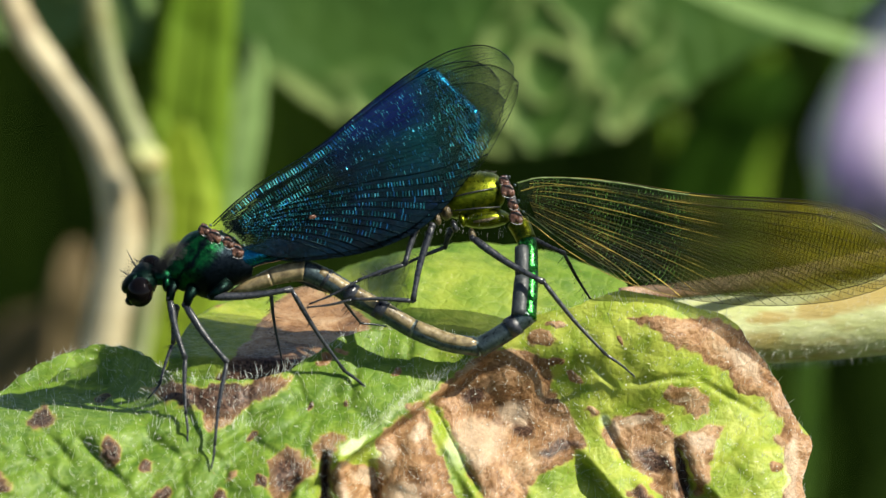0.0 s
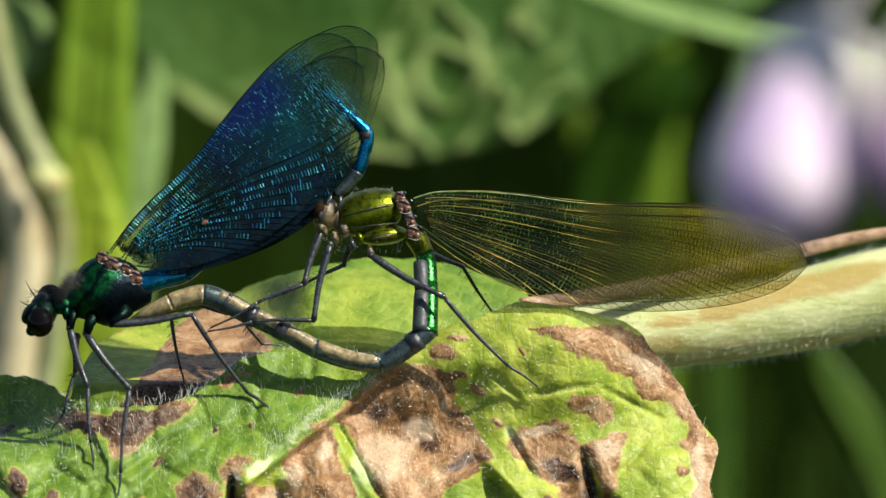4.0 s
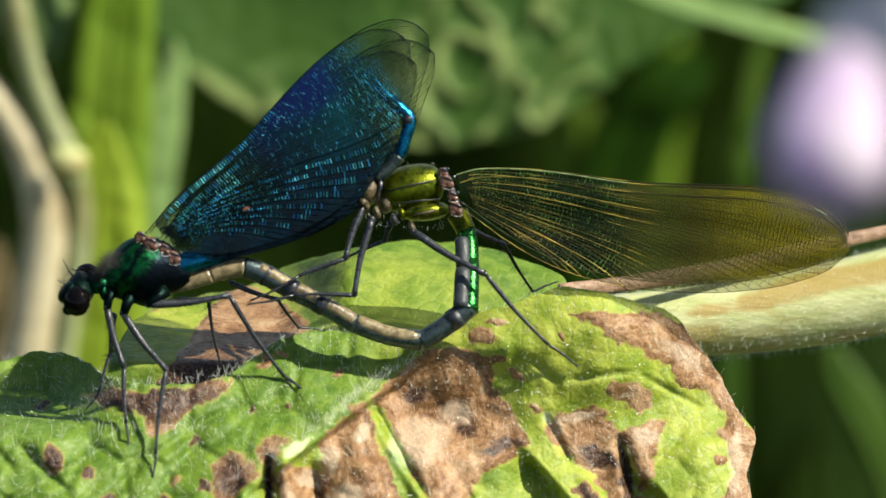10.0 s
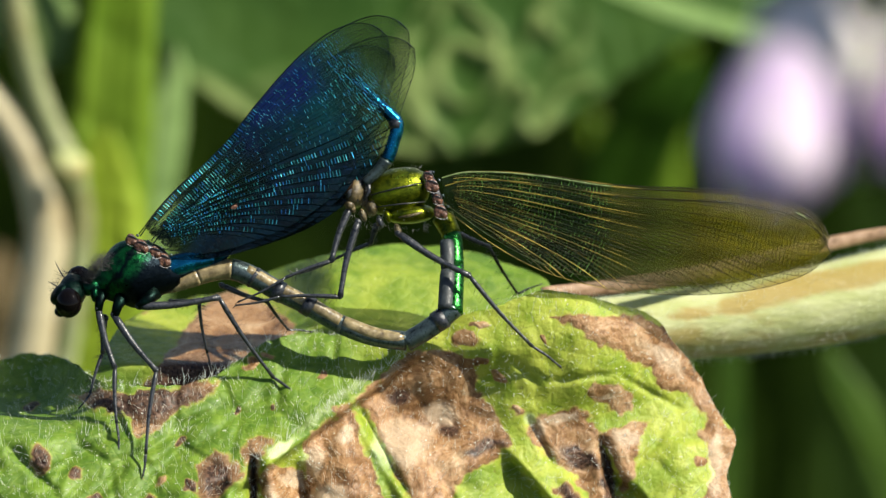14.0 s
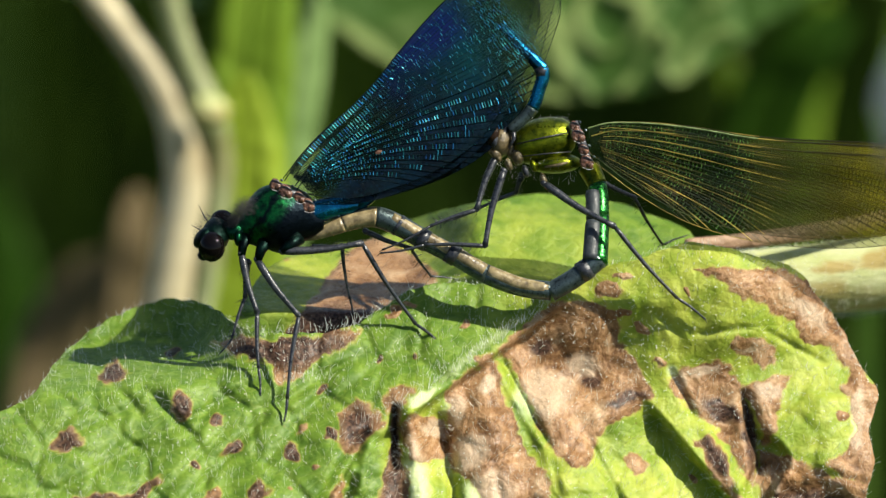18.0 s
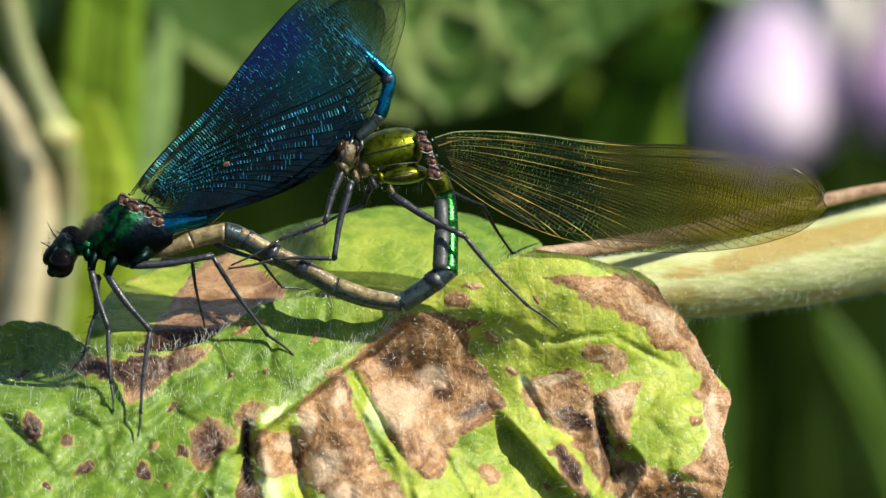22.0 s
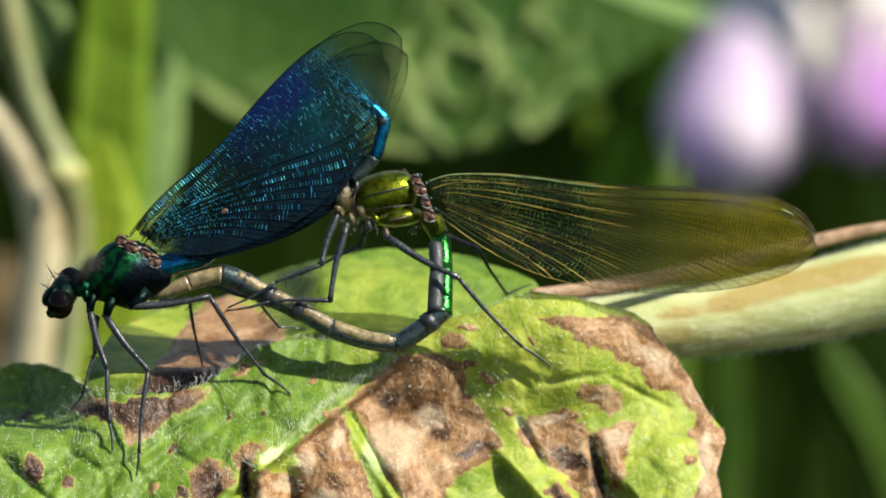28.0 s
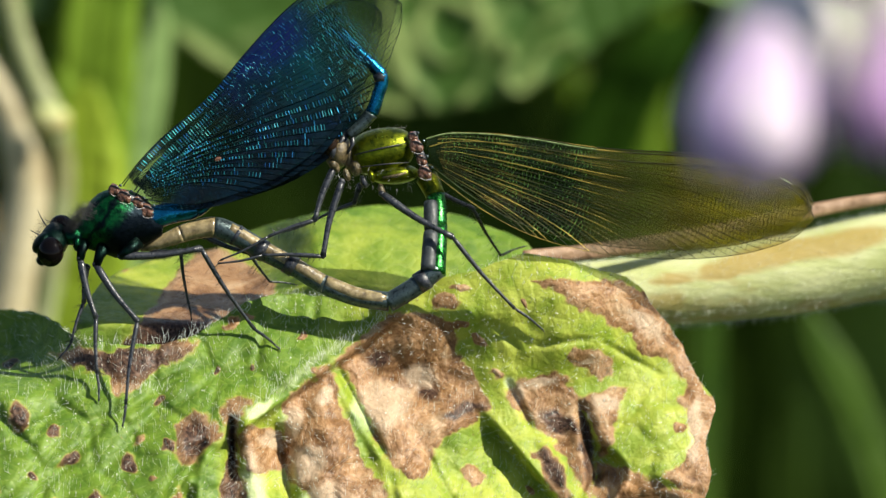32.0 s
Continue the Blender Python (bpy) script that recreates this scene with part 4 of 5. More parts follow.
def bell(u, v, d, long, wide, lean, mat):
    axis = (UP * -1 + RIGHT * lean).normalized()
    side = RIGHT - axis * RIGHT.dot(axis)
    side.normalize()
    deep = axis.cross(side)
    top = at(u, v, d) - axis * (long * 0.5 * MM)
    g = Geo()
    rings, n = 14, 30
    for shell, sign in ((1.0, 1), (0.93, -1)):
        base = len(g.v)
        for i in range(rings + 1):
            s = i / rings
            r = wide * (0.62 + 0.36 * math.sin(math.pi * 0.72 * s ** 1.1)) * (1 - 0.35 * float(step_up(np.float64(s), 0.75, 1.0))) * shell * min(1, 0.35 + s * 5)
            for j in range(n):
                a = 2 * math.pi * j / n
                lobe = 0.06 * math.cos(5 * a) * s
                g.v.append(top + axis * (long * MM * (s + (lobe if i == rings else 0))) + (side * math.cos(a) + deep * math.sin(a)) * (r * (1 + lobe * 0.6) * MM))
        for i in range(rings):
            for j in range(n):
                k = (j + 1) % n
                q = (base + i * n + j, base + i * n + k, base + (i + 1) * n + k, base + (i + 1) * n + j)
                g.f.append(q if sign > 0 else q[::-1])
    last = rings * n
    for j in range(n):
        k = (j + 1) % n
        g.f.append((last + j, last + k, last + (rings + 1) * n + k, last + (rings + 1) * n + j))
    c = part("corolla", g, mat, flower, "lilac bell" if mat == M_PETAL else "purple bell")
    g = Geo()
    for j in range(5):
        a = 2 * math.pi * j / 5
        out = side * math.cos(a) + deep * math.sin(a)
        p = [top - axis * 0.002, top + axis * 0.0005 + out * (wide * 0.5 * MM), top + axis * 0.004 + out * (wide * 0.66 * MM), top + axis * 0.0065 + out * (wide * 0.72 * MM)]
        g.tube(p, [1.3, 1.9, 1.3, 0.2], 8, 0.6)
    part("calyx", g, M_CALYX, flower, "grey-green hairy calyx")
    ln = catmull([tuple(top - axis * 0.002), tuple(top - axis * 0.009 + RIGHT * 0.002), tuple(at(1830, -330, 246))], 6)
    part("flower_stalk", Geo().tube([Vector(p) for p in ln], [0.8] * len(ln), 8), M_CALYX, flower)


bell(1662, 66, 240, 12.5, 4.7, -0.34, M_PETAL)
bell(1890, 40, 234, 10.5, 3.6, -0.25, M_PURPLE)
bell(2060, 0, 246, 10.0, 3.4, -0.1, M_PETAL)
ln = catmull([(1830, -330, 246), (1990, -260, 248), (2300, 300, 250), (2600, 3000, 250), (2700, 23400, 250)], 8)
part("main_stalk", Geo().tube([at(*p) for p in ln], [1.6] * len(ln), 10), M_CALYX, flower)

# ---- insects ----


def vec(du, dv, dd):
    return RIGHT * (du * 0.05 * MM) - UP * (dv * 0.05 * MM) + NEAR * (dd * MM)


def bristles(g, pts, n, mm, thick, spread=1.0, way=None):
    for i in range(n):
        s = rng.uniform(0, len(pts) - 1.001)
        k = int(s)
        p = pts[k].lerp(pts[k + 1], s - k)
        axis = (pts[k + 1] - pts[k]).normalized()
        side = axis.cross(NEAR).normalized() * rng.choice((-1, 1)) if way is None else way
        g.hair(p, side * spread + axis * 0.5 + NEAR * rng.uniform(-0.5, 0.5), mm * rng.uniform(0.7, 1.1), thick)


def leg(parent, joints, thick=1.0):
    """Joints: hip, knee, ankle, toe as (u, v, d)."""
    hip, knee, ankle, toe = (at(*j) for j in joints)

    def rod(a, b, ra, rb, bow=0.0):
        m = a.lerp(b, 0.5) + (b - a).cross(NEAR) * bow
        ln = [Vector(p) for p in catmull([a, m, b], 5)]
        rr = np.interp(np.linspace(0, 1, len(ln)), [0, 0.12, 0.3, 0.88, 1], [ra * 0.8, ra * 1.1, ra, rb, rb * 1.3])
        return ln, rr * thick
    ln, rr = rod(hip, knee, 0.33, 0.23, 0.03)
    ob = part("leg", Geo().ball(hip, (vec(6, 4, 0), vec(-3, 5, 0), NEAR * 0.0003), 10, 6).tube(ln, rr, 9), M_LEG, parent)
    l2, r2 = rod(knee, ankle, 0.20, 0.13, 0.02)
    part("tibia", Geo().ball(knee, (vec(4.4, 0, 0), vec(0, 4.4, 0), NEAR * 0.00022), 8, 6).tube(l2, r2, 8), M_LEG, ob)
    l3, r3 = rod(ankle, toe, 0.13, 0.08, -0.03)
    g = Geo().tube(l3, r3, 7)
    for s in (-1, 1):
        g.hair(toe, (toe - ankle).normalized() + NEAR * s * 0.6 - UP * 0.4, 0.4, 0.04)
    part("tarsus", g, M_LEG, ob)
    g = Geo()
    bristles(g, ln[2:], 26, 0.8, 0.022)
    bristles(g, l2, 40, 0.95, 0.022)
    part("bristles", g, M_BRISTLE, ob, kind="stuff")
    return ob


def segments(parent, pts, name="abdomen_segment", cuts=(), mats=(), ring=True):
    """A jointed abdomen: a line of (u, v, d, radius mm), cut where the segments meet."""
    k = 8
    ln = catmull(pts, k)
    for a, b, mat, lab in zip(cuts, cuts[1:], mats[0], mats[1]):
        piece = ln[int(a * k):int(b * k) + 1]
        p = [at(*q[:3]) for q in piece]
        n = len(p)
        r = [q[3] * (1 + (0.012 if i in (0, n - 1) else 0) - 0.012 * math.sin(math.pi * i / max(1, n - 1))) for i, q in enumerate(piece)]
        part(name, Geo().tube(p, r, 16), mat, parent, lab)


def smooth_edge(pts):
    c = np.array(catmull(pts, 10))
    return c[:, 0], c[:, 1]


def wing_meshes(name, lead, trail, long, mats, count=24, rung=0.34, fat=1.0, spread=0.62, bend=2.3, lines=None, rung_fat=1.0, keep=None, rows=(), heavy=99):
    """Membrane, long veins and cross veins of a wing lying along x, its trailing side towards +y; millimetres."""
    lx, ly = smooth_edge(lead)
    tx, ty = smooth_edge(trail)

    def span_at(x):
        return np.interp(x, lx, ly), np.interp(x, tx, ty)

    def flute(x, y):
        return 0.10 * math.sin(y * 2.2 + x * 0.1)

    film = Geo()
    nx, ny = 90, 44
    for i in range(nx + 1):
        x = long * (1 - (1 - i / nx) ** 1.15) * 0.999
        a, b = span_at(x)
        for j in range(ny + 1):
            y = a + (b - a) * j / ny
            film.v.append(Vector((x * MM, y * MM, flute(x, y) * MM)))
    for i in range(nx):
        for j in range(ny):
            q = i * (ny + 1) + j
            film.f.append((q, q + 1, q + ny + 2, q + ny + 1))

    def lane(f):
        end = long * (1 - 0.98 * max(0.0, f - 0.2) ** 1.05) * 0.995
        drift = min(1.0, 0.05 + 4.6 * f)
        start = 0.03 * long if f < 0.55 else 0.05 * long * f

        def y(x):
            a, b = span_at(x)
            s = min(1, x / end)
            return a + (b - a) * (f * spread + (drift - f * spread) * s ** bend)
        return start, end, y
    lines = lines or [(i / (count - 1)) ** 0.9 * 0.97 for i in range(count)]
    lanes = [lane(f) for f in lines]
    veins, rungs, margin = Geo(), Geo(), Geo()

    def bar(g, p, q, r):
        way = (q - p).normalized()
        s = Vector((-way.y, way.x, 0)) * r
        t = Vector((0, 0, r))
        b = len(g.v)
        for o in (p, q):
            g.v += [o + s, o + t, o - s, o - t]
        for j in range(4):
            k = (j + 1) % 4
            g.f.append((b + j, b + k, b + 4 + k, b + 4 + j))

    def run(g, pts, radii):
        b = len(g.v)
        for i, p in enumerate(pts):
            way = (pts[min(i + 1, len(pts) - 1)] - pts[max(i - 1, 0)]).normalized()
            s, t = Vector((-way.y, way.x, 0)) * radii[i], Vector((0, 0, radii[i]))
            g.v += [p + s, p + t, p - s, p - t]
        for i in range(len(pts) - 1):
            for j in range(4):
                k = (j + 1) % 4
                g.f.append((b + 4 * i + j, b + 4 * i + k, b + 4 * i + 4 + k, b + 4 * i + 4 + j))

    def spot(x, y):
        return Vector((x * MM, y * MM, flute(x, y) * MM))
    for i, (s, e, y) in enumerate(lanes):
        first = s if i % 2 == 0 else s + (e - s) * 0.42
        xs = np.linspace(first, e, 34)
        run(veins, [spot(q, y(q)) for q in xs], [(0.075 - 0.04 * q / long) * fat * MM * (1 if i % 2 == 0 else 0.6) * (2.2 if i >= heavy else 1) * min(1, 0.3 + 2.2 * q / long) for q in xs])
    for ex, ey, thick in ((lx, ly, 0.085), (tx, ty, 0.05)):
        cut = int(np.searchsorted(ex, 0.43 * long))
        for g, lo, hi in ((margin, 0, cut + 1), (veins, cut, len(ex))):
            run(g, [spot(p, q) for p, q in zip(ex[lo:hi], ey[lo:hi])], [thick * fat * MM] * (hi - lo))
    pale = random.Random(3)
    for i, ((s, e, y), (s2, e2, y2)) in enumerate(zip(lanes, lanes[1:])):
        x = max(s, s2) + 0.4
        while x < min(e, e2) - 0.2:
            tilt = (y(x + 0.1) - y(x - 0.1)) / 0.2
            gap = y2(x) - y(x)
            x2 = min(max(x - tilt * gap / (1 + tilt * tilt), s2), e2)
            p, q = spot(x, y(x)) - Vector((0, 0, 2e-5)), spot(x2, y2(x2)) - Vector((0, 0, 2e-5))
            if 0.08 * MM < (q - p).length < 1.6 * MM and (keep is None or pale.random() < keep(i, x / long)):
                bar(rungs, p, q, (0.022 if i % 3 else 0.016) * rung_fat * (0.55 if i < heavy < 99 else 1.35 if heavy < 99 else 1) * MM)
            x += rung * pale.uniform(0.8, 1.2)
    for a, b, x0, x1 in rows:
        for x in np.arange(x0, x1, rung * 1.05):
            lead_y, trail_y = span_at(x)
            lean = (np.interp(x + 0.2, lx, ly) - np.interp(x - 0.2, lx, ly)) / 0.4
            h, g = a + (b - a) * 0.05, b - (b - a) * 0.05
            bar(rungs, spot(x - lean * h, lead_y + h) - Vector((0, 0, 4e-5)), spot(x - lean * g, lead_y + g) - Vector((0, 0, 4e-5)), 0.03 * MM)
        xs = np.linspace(x0 * 0.4, x1, 30)
        run(veins, [spot(q, float(span_at(q)[0]) + b) for q in xs], [0.05 * MM] * 30)
    if mats[3] is not mats[1]:
        mark = np.linspace(0.905, 0.94, 4) * long
        run(margin, [spot(q, float(span_at(q)[0]) + 0.35) for q in mark], [0.04 * MM, 0.10 * MM, 0.10 * MM, 0.04 * MM])
    made = []
    for tag_name, g, m in ((name, film, mats[0]), ("vein_network", veins, mats[1]), ("cross_vein_network", rungs, mats[2]), ("edge_vein", margin, mats[3])):
        made.append(mesh_of(tag_name, g, m, Vector((0, 0, 0))))
    return made


def wing_pose(root, u, v, d, angle, yaw=0.0):
    """Wing space within its insect: x along the wing, y towards the trailing edge."""
    a = RIGHT * math.cos(radians(angle)) + UP * math.sin(radians(angle))
    b = RIGHT * math.sin(radians(angle)) - UP * math.cos(radians(angle))
    m = Matrix((a, b, a.cross(b))).transposed().to_4x4()
    return Matrix.Translation(at(u, v, d) - BASE[root.name]) @ m @ pose(0, 0, 0, 0, yaw, 0)


def wing(root, meshes, m, label):
    ob = new("wing", meshes[0])
    ob.parent, ob.matrix_basis = root, m
    for n, me in zip(("vein_network", "cross_vein_network", "edge_vein"), meshes[1:]):
        c = new(n, me)
        c.parent = ob
        tagged(c, kind="stuff")
    return tagged(ob, label)


def plates(root, spots, mat):
    line = [at(u, v, d - 0.25) for u, v, d, r in spots]
    line = [line[0] * 2 - line[0].lerp(line[1], 0.4)] + line + [line[-1] * 2 - line[-1].lerp(line[-2], 0.4)]
    part("wing_base", Geo().tube([Vector(q) for q in catmull(line, 4)], [0.42] * (4 * (len(line) - 1) + 1), 12, 0.7), M_LEG, root, "black wing base")
    for u, v, d, r in spots:
        g = Geo().ball(at(u - 2 * r, v - 2 * r, d), (vec(9 * r, 6 * r, 0), vec(-6 * r, 9 * r, 0), NEAR * 0.00024), 14, 10, 0.5)
        g.ball(at(u + 5 * r, v + 4 * r, d + 0.05), (vec(6 * r, 3 * r, 0), vec(-3 * r, 7 * r, 0), NEAR * 0.00026), 12, 8, 0.6)
        g.ball(at(u - 6 * r, v + 5 * r, d), (vec(4 * r, 5 * r, 0), vec(-5 * r, 3 * r, 0), NEAR * 0.00022), 10, 8, 0.7)
        part("wing_root", g, mat, root, "reddish brown wing root plate")
        part("root_gap", Geo().tube([at(u - 8 * r, v - 9 * r, d + 0.2), at(u + 2 * r, v - 8 * r, d + 0.26), at(u + 11 * r, v - 2 * r, d + 0.2)], [0.05, 0.09, 0.04], 7), M_LEG, root, "black furrow beside the plate")
        rim = [at(u - 9 * r, v + 9 * r, d + 0.25), at(u + 3 * r, v + 13 * r, d + 0.3), at(u + 12 * r, v + 10 * r, d + 0.2)]
        part("plate_rim", Geo().tube([Vector(q) for q in catmull(rim, 4)], [0.018] * 9, 6), M_CALYX, root, "thin pale rim")
        part("wing_hinge", Geo().ball(at(u + 12 * r, v - 10 * r, d + 0.1), (vec(2.4, 2, 0), vec(-1.5, 2, 0), NEAR * 0.00012), 8, 6), M_DARKTAIL, root, "dark wing hinge")


# male
male = thing("male_damselfly", at(470, 420, 3), "dark blue-winged metallic green damselfly standing on the leaf", "damselfly")
BD = 2.5
part("head", Geo().ball(at(343, 384, BD), (vec(13, -34, -1.2), vec(24, 10, 0), NEAR * 0.0016), 18, 12)
     .ball(at(322, 388, BD + 0.3), (vec(-16, 0, 0), vec(8, -20, 0), NEAR * 0.0013), 14, 10), M_HEAD, male)
part("eye", Geo().ball(at(337, 404, BD + 1.1), (vec(0, -27, 0), vec(24, 0, 0), NEAR * 0.0012), 20, 14), M_EYE, male, "glossy black eye")
part("eye", Geo().ball(at(355, 359, BD - 1.3), (vec(0, -21, 0), vec(22, 0, 0), NEAR * 0.0011), 20, 14), M_EYE, male, "glossy black eye")
for a, b in (((331, 362, BD - 0.5), (312, 330, BD - 0.3)), ((322, 378, BD + 0.6), (300, 366, BD + 1))):
    p = [at(*a), at(*a).lerp(at(*b), 0.4) + vec(-2, -1, 0), at(*b)]
    part("antenna", Geo().tube(p, [0.09, 0.06, 0.02], 6), M_BRISTLE, male)
part("mouth", Geo().ball(at(322, 420, BD + 0.5), (vec(9, 5, 0), vec(-5, 8, 0), NEAR * 0.0006), 12, 8), M_HEAD, male)
part("neck", Geo().tube([at(358, 380, BD), at(372, 378, BD), at(392, 374, BD)], [0.6, 0.7, 1.0], 14).ball(at(384, 388, BD + 0.6), (vec(7, 5, 0), vec(-3, 14, 0), NEAR * 0.0008), 14, 8), M_MALE, male)
for pts, rr in (([(398, 384, BD + 0.6), (392, 402, BD + 1.0), (390, 420, BD + 1.2)], [0.6, 0.42, 0.32]), ([(432, 392, BD + 1.0), (424, 410, BD + 1.4), (419, 428, BD + 1.6)], [0.7, 0.46, 0.34]),
                ([(492, 384, BD + 1.2), (474, 400, BD + 1.7), (460, 411, BD + 1.8)], [0.7, 0.5, 0.36])):
    part("hip", Geo().tube([at(*q) for q in pts], rr, 12), M_HEAD, male, "dark hip joint")
ln = catmull([(384, 374, BD, 0.9), (394, 372, BD, 1.3), (410, 367, BD, 1.95), (434, 358, BD, 2.9), (458, 351, BD, 3.1), (486, 350, BD, 2.6), (512, 354, BD, 1.7), (536, 356, BD, 0.8)], 5)
part("thorax", Geo().tube([at(*q[:3]) for q in ln], [q[3] for q in ln], 30, 0.78), M_THORAX, male, "metallic dark green thorax")
plates(male, ((449, 292, BD + 1.3, 0.85), (467, 304, BD + 1.7, 1.0), (491, 314, BD + 1.5, 0.85), (507, 328, BD + 1.4, 1.0)), M_PLATE)
g = Geo()
for i in range(1000):
    q = ln[rng.randrange(3, 26)]
    out = vec(-0.82, -0.57, 0).normalized() * math.cos(1) + NEAR * rng.uniform(-0.9, 0.9) + UP * rng.uniform(-0.2, 0.5) - RIGHT * 0.5
    out.normalize()
    g.hair(at(*q[:3]) + out * (q[3] * 0.86 * MM), out + jitter(0.25), rng.uniform(0.6, 1.35), 0.015)
for i in range(190):
    a = rng.uniform(0, 6.28)
    g.hair(at(338, 385, BD) + vec(22 * math.cos(a), 34 * math.sin(a), rng.uniform(-0.8, 1.2)), vec(-1.2, -0.4, 0).normalized() + jitter(0.4), rng.uniform(0.5, 1.1), 0.013)
part("body_hairs", g, M_BRISTLE, male, "short black hairs", "stuff")
segments(male, [(505, 345, BD, 1.15), (545, 332, BD, 1.0), (592, 322, BD - 0.4, 0.85), (650, 268, BD - 0.8, 0.66), (730, 165, BD - 1.0, 0.6), (800, 50, BD - 1.1, 0.58), (838, 6, BD - 1.4, 0.56),
                (878, 40, BD - 1.0, 0.56), (908, 67, BD - 0.9, 0.58), (918, 78, BD - 0.9, 0.60), (919, 94, BD - 0.9, 0.60), (914, 112, BD - 0.9, 0.58), (902, 147, BD - 1.0, 0.60), (884, 168, BD - 1.1, 0.52), (862, 188, BD - 1.1, 0.45)],
         cuts=(0, 2, 3, 4, 5, 6, 9, 12, 14), mats=([M_MALE_TAIL] * 7 + [M_DARKTAIL], [""] * 7 + ["black abdomen tip"]))
part("tail_joint", Geo().tube([at(914, 74, BD - 0.9), at(918, 82, BD - 0.9), at(919, 90, BD - 0.9)], [0.60, 0.64, 0.61], 16), M_LEG, male, "dark joint of the tail")
for du in (-5, 5):
    p = [at(864 + du, 184, BD - 1.1), at(858 + du * 2.4, 202, BD - 0.9), at(856 + du, 220, BD - 0.8)]
    part("clasper", Geo().tube(p, [0.22, 0.2, 0.08], 8), M_LEG, male)
FD = front_depth
leg(male, [(390, 416, BD + 1.2), (420, 520, BD + 2.0), (424, 618, float(FD(424, 640)) + 0.9), (428, 667, float(FD(428, 667)) + 0.5)])
leg(male, [(418, 426, BD + 1.6), (494, 524, BD + 3.2), (476, 672, float(FD(476, 690)) + 1.0), (471, 712, float(FD(471, 712)) + 0.6)])
leg(male, [(402, 430, BD - 1.0), (398, 492, BD - 1.2), (376, 566, float(FD(400, 580))), (356, 592, float(FD(410, 592)) - 0.4)], 0.8)
leg(male, [(462, 410, BD + 1.8), (604, 393, BD + 1.2), (702, 535, float(FD(702, 535)) + 0.9), (747, 569, float(FD(747, 569)) + 0.45)], 1.1)
leg(male, [(520, 402, BD - 1.2), (568, 398, BD - 1.6), (584, 492, -0.6), (590, 521, -1.0)], 0.8)
leg(male, [(610, 372, BD - 1.4), (690, 400, BD - 1.8), (728, 450, -2.0), (772, 454, -3.2)], 0.75)

MALE_LEAD = [(0, -0.2), (2.5, -0.9), (5.4, -1.4), (9, -1.6), (12.2, -1.95), (16, -2.8), (19.8, -3.5), (23, -3.85), (26.4, -3.65), (28.8, -2.6), (29.8, -1.2), (30, 0)]
MALE_TRAIL = [(0, 1.0), (1.6, 2.9), (3.6, 4.8), (8.1, 7.0), (13.4, 8.3), (17, 8.3), (20, 7.5), (23.5, 5.7), (27, 3.1), (29.2, 1.2), (30, 0)]
HIND_TRAIL = [(0, 0.9), (1.4, 2.3), (3.6, 4.0), (8.1, 6.0), (13, 7.2), (16.5, 7.2), (19.5, 6.4), (22.5, 5.0), (26, 2.8), (28.2, 1.1), (29, 0)]
HIND_LEAD = [(0, -0.4), (2.5, -1.2), (5.4, -1.7), (9, -1.9), (12.2, -2.2), (16, -3.0), (19.5, -3.6), (22.5, -3.8), (25.5, -3.4), (27.8, -2.3), (28.7, -1.1), (29, 0)]
FAN = [0.013 * i for i in range(16)] + [0.205 + 0.032 * i for i in range(7)] + [0.43 + 0.032 * i for i in range(17)]


def lit_lane(i, x):
    """Share of the cross veins that stand out: rows in the front and root, scattered in the middle, every other lane behind."""
    if i < 22:
        return 0.9 if x > 0.8 else 0.34 if x > 0.42 else 0.12
    return 0.95 if i % 2 else 0.08


def shrunk(edge, k):
    return [(x * k, y * k) for x, y in edge]


ROWS = ((0.0, 0.55, 2.0, 15.0), (0.95, 1.45, 2.5, 12.0), (2.0, 2.5, 3.5, 9.0))
BLUE = (M_MWING, M_MVEIN, M_MCROSS, M_MVEIN)
near_fore = wing_meshes("wing", shrunk(MALE_LEAD, 0.94), shrunk(MALE_TRAIL, 0.94), 28.2, BLUE, lines=FAN, rung=0.25, keep=lit_lane, heavy=22, rung_fat=1.3, fat=0.6, rows=ROWS)
near_hind = wing_meshes("wing", shrunk(HIND_LEAD, 0.94), shrunk(HIND_TRAIL, 0.94), 27.26, BLUE, lines=FAN, rung=0.25, keep=lit_lane, heavy=22, rung_fat=1.3, fat=0.6, rows=ROWS)
fore = wing_meshes("wing", MALE_LEAD, MALE_TRAIL, 30, BLUE, lines=FAN, rung=0.30, keep=lit_lane, heavy=22, fat=0.6)
hind = wing_meshes("wing", HIND_LEAD, HIND_TRAIL, 29, BLUE, lines=FAN, rung=0.30, keep=lit_lane, heavy=22, fat=0.6)
MALE_WINGS = []
for meshes, u, v, d, turn, yaw, share in ((near_fore, 466, 288, BD + 1.4, 0, -1.0, 1.0), (near_hind, 490, 308, BD + 0.9, -0.5, -1.0, 1.0), (fore, 464, 284, BD - 1.9, -2.0, 1.0, 0.75), (hind, 488, 300, BD - 1.4, -2.5, 1.0, 0.75)):
    ob = wing(male, meshes, wing_pose(male, u, v, d, 39.7 + turn, yaw), "deep iridescent blue wing with a clear tip")
    MALE_WINGS.append((ob, u, v, d, 39.7 + turn, yaw, share))
scar = new("wing_scar", mesh_of("wing_scar", Geo().ball(Vector((0.0081, 0.0031, -0.00012)), (Vector((0.0003, 0.0001, 0)), Vector((-0.0001, 0.00018, 0)), Vector((0, 0, 0.00003))), 9, 6), M_PLATE, Vector((0, 0, 0))))
scar.parent = MALE_WINGS[0][0]
tagged(scar, "small brown scar on the wing")

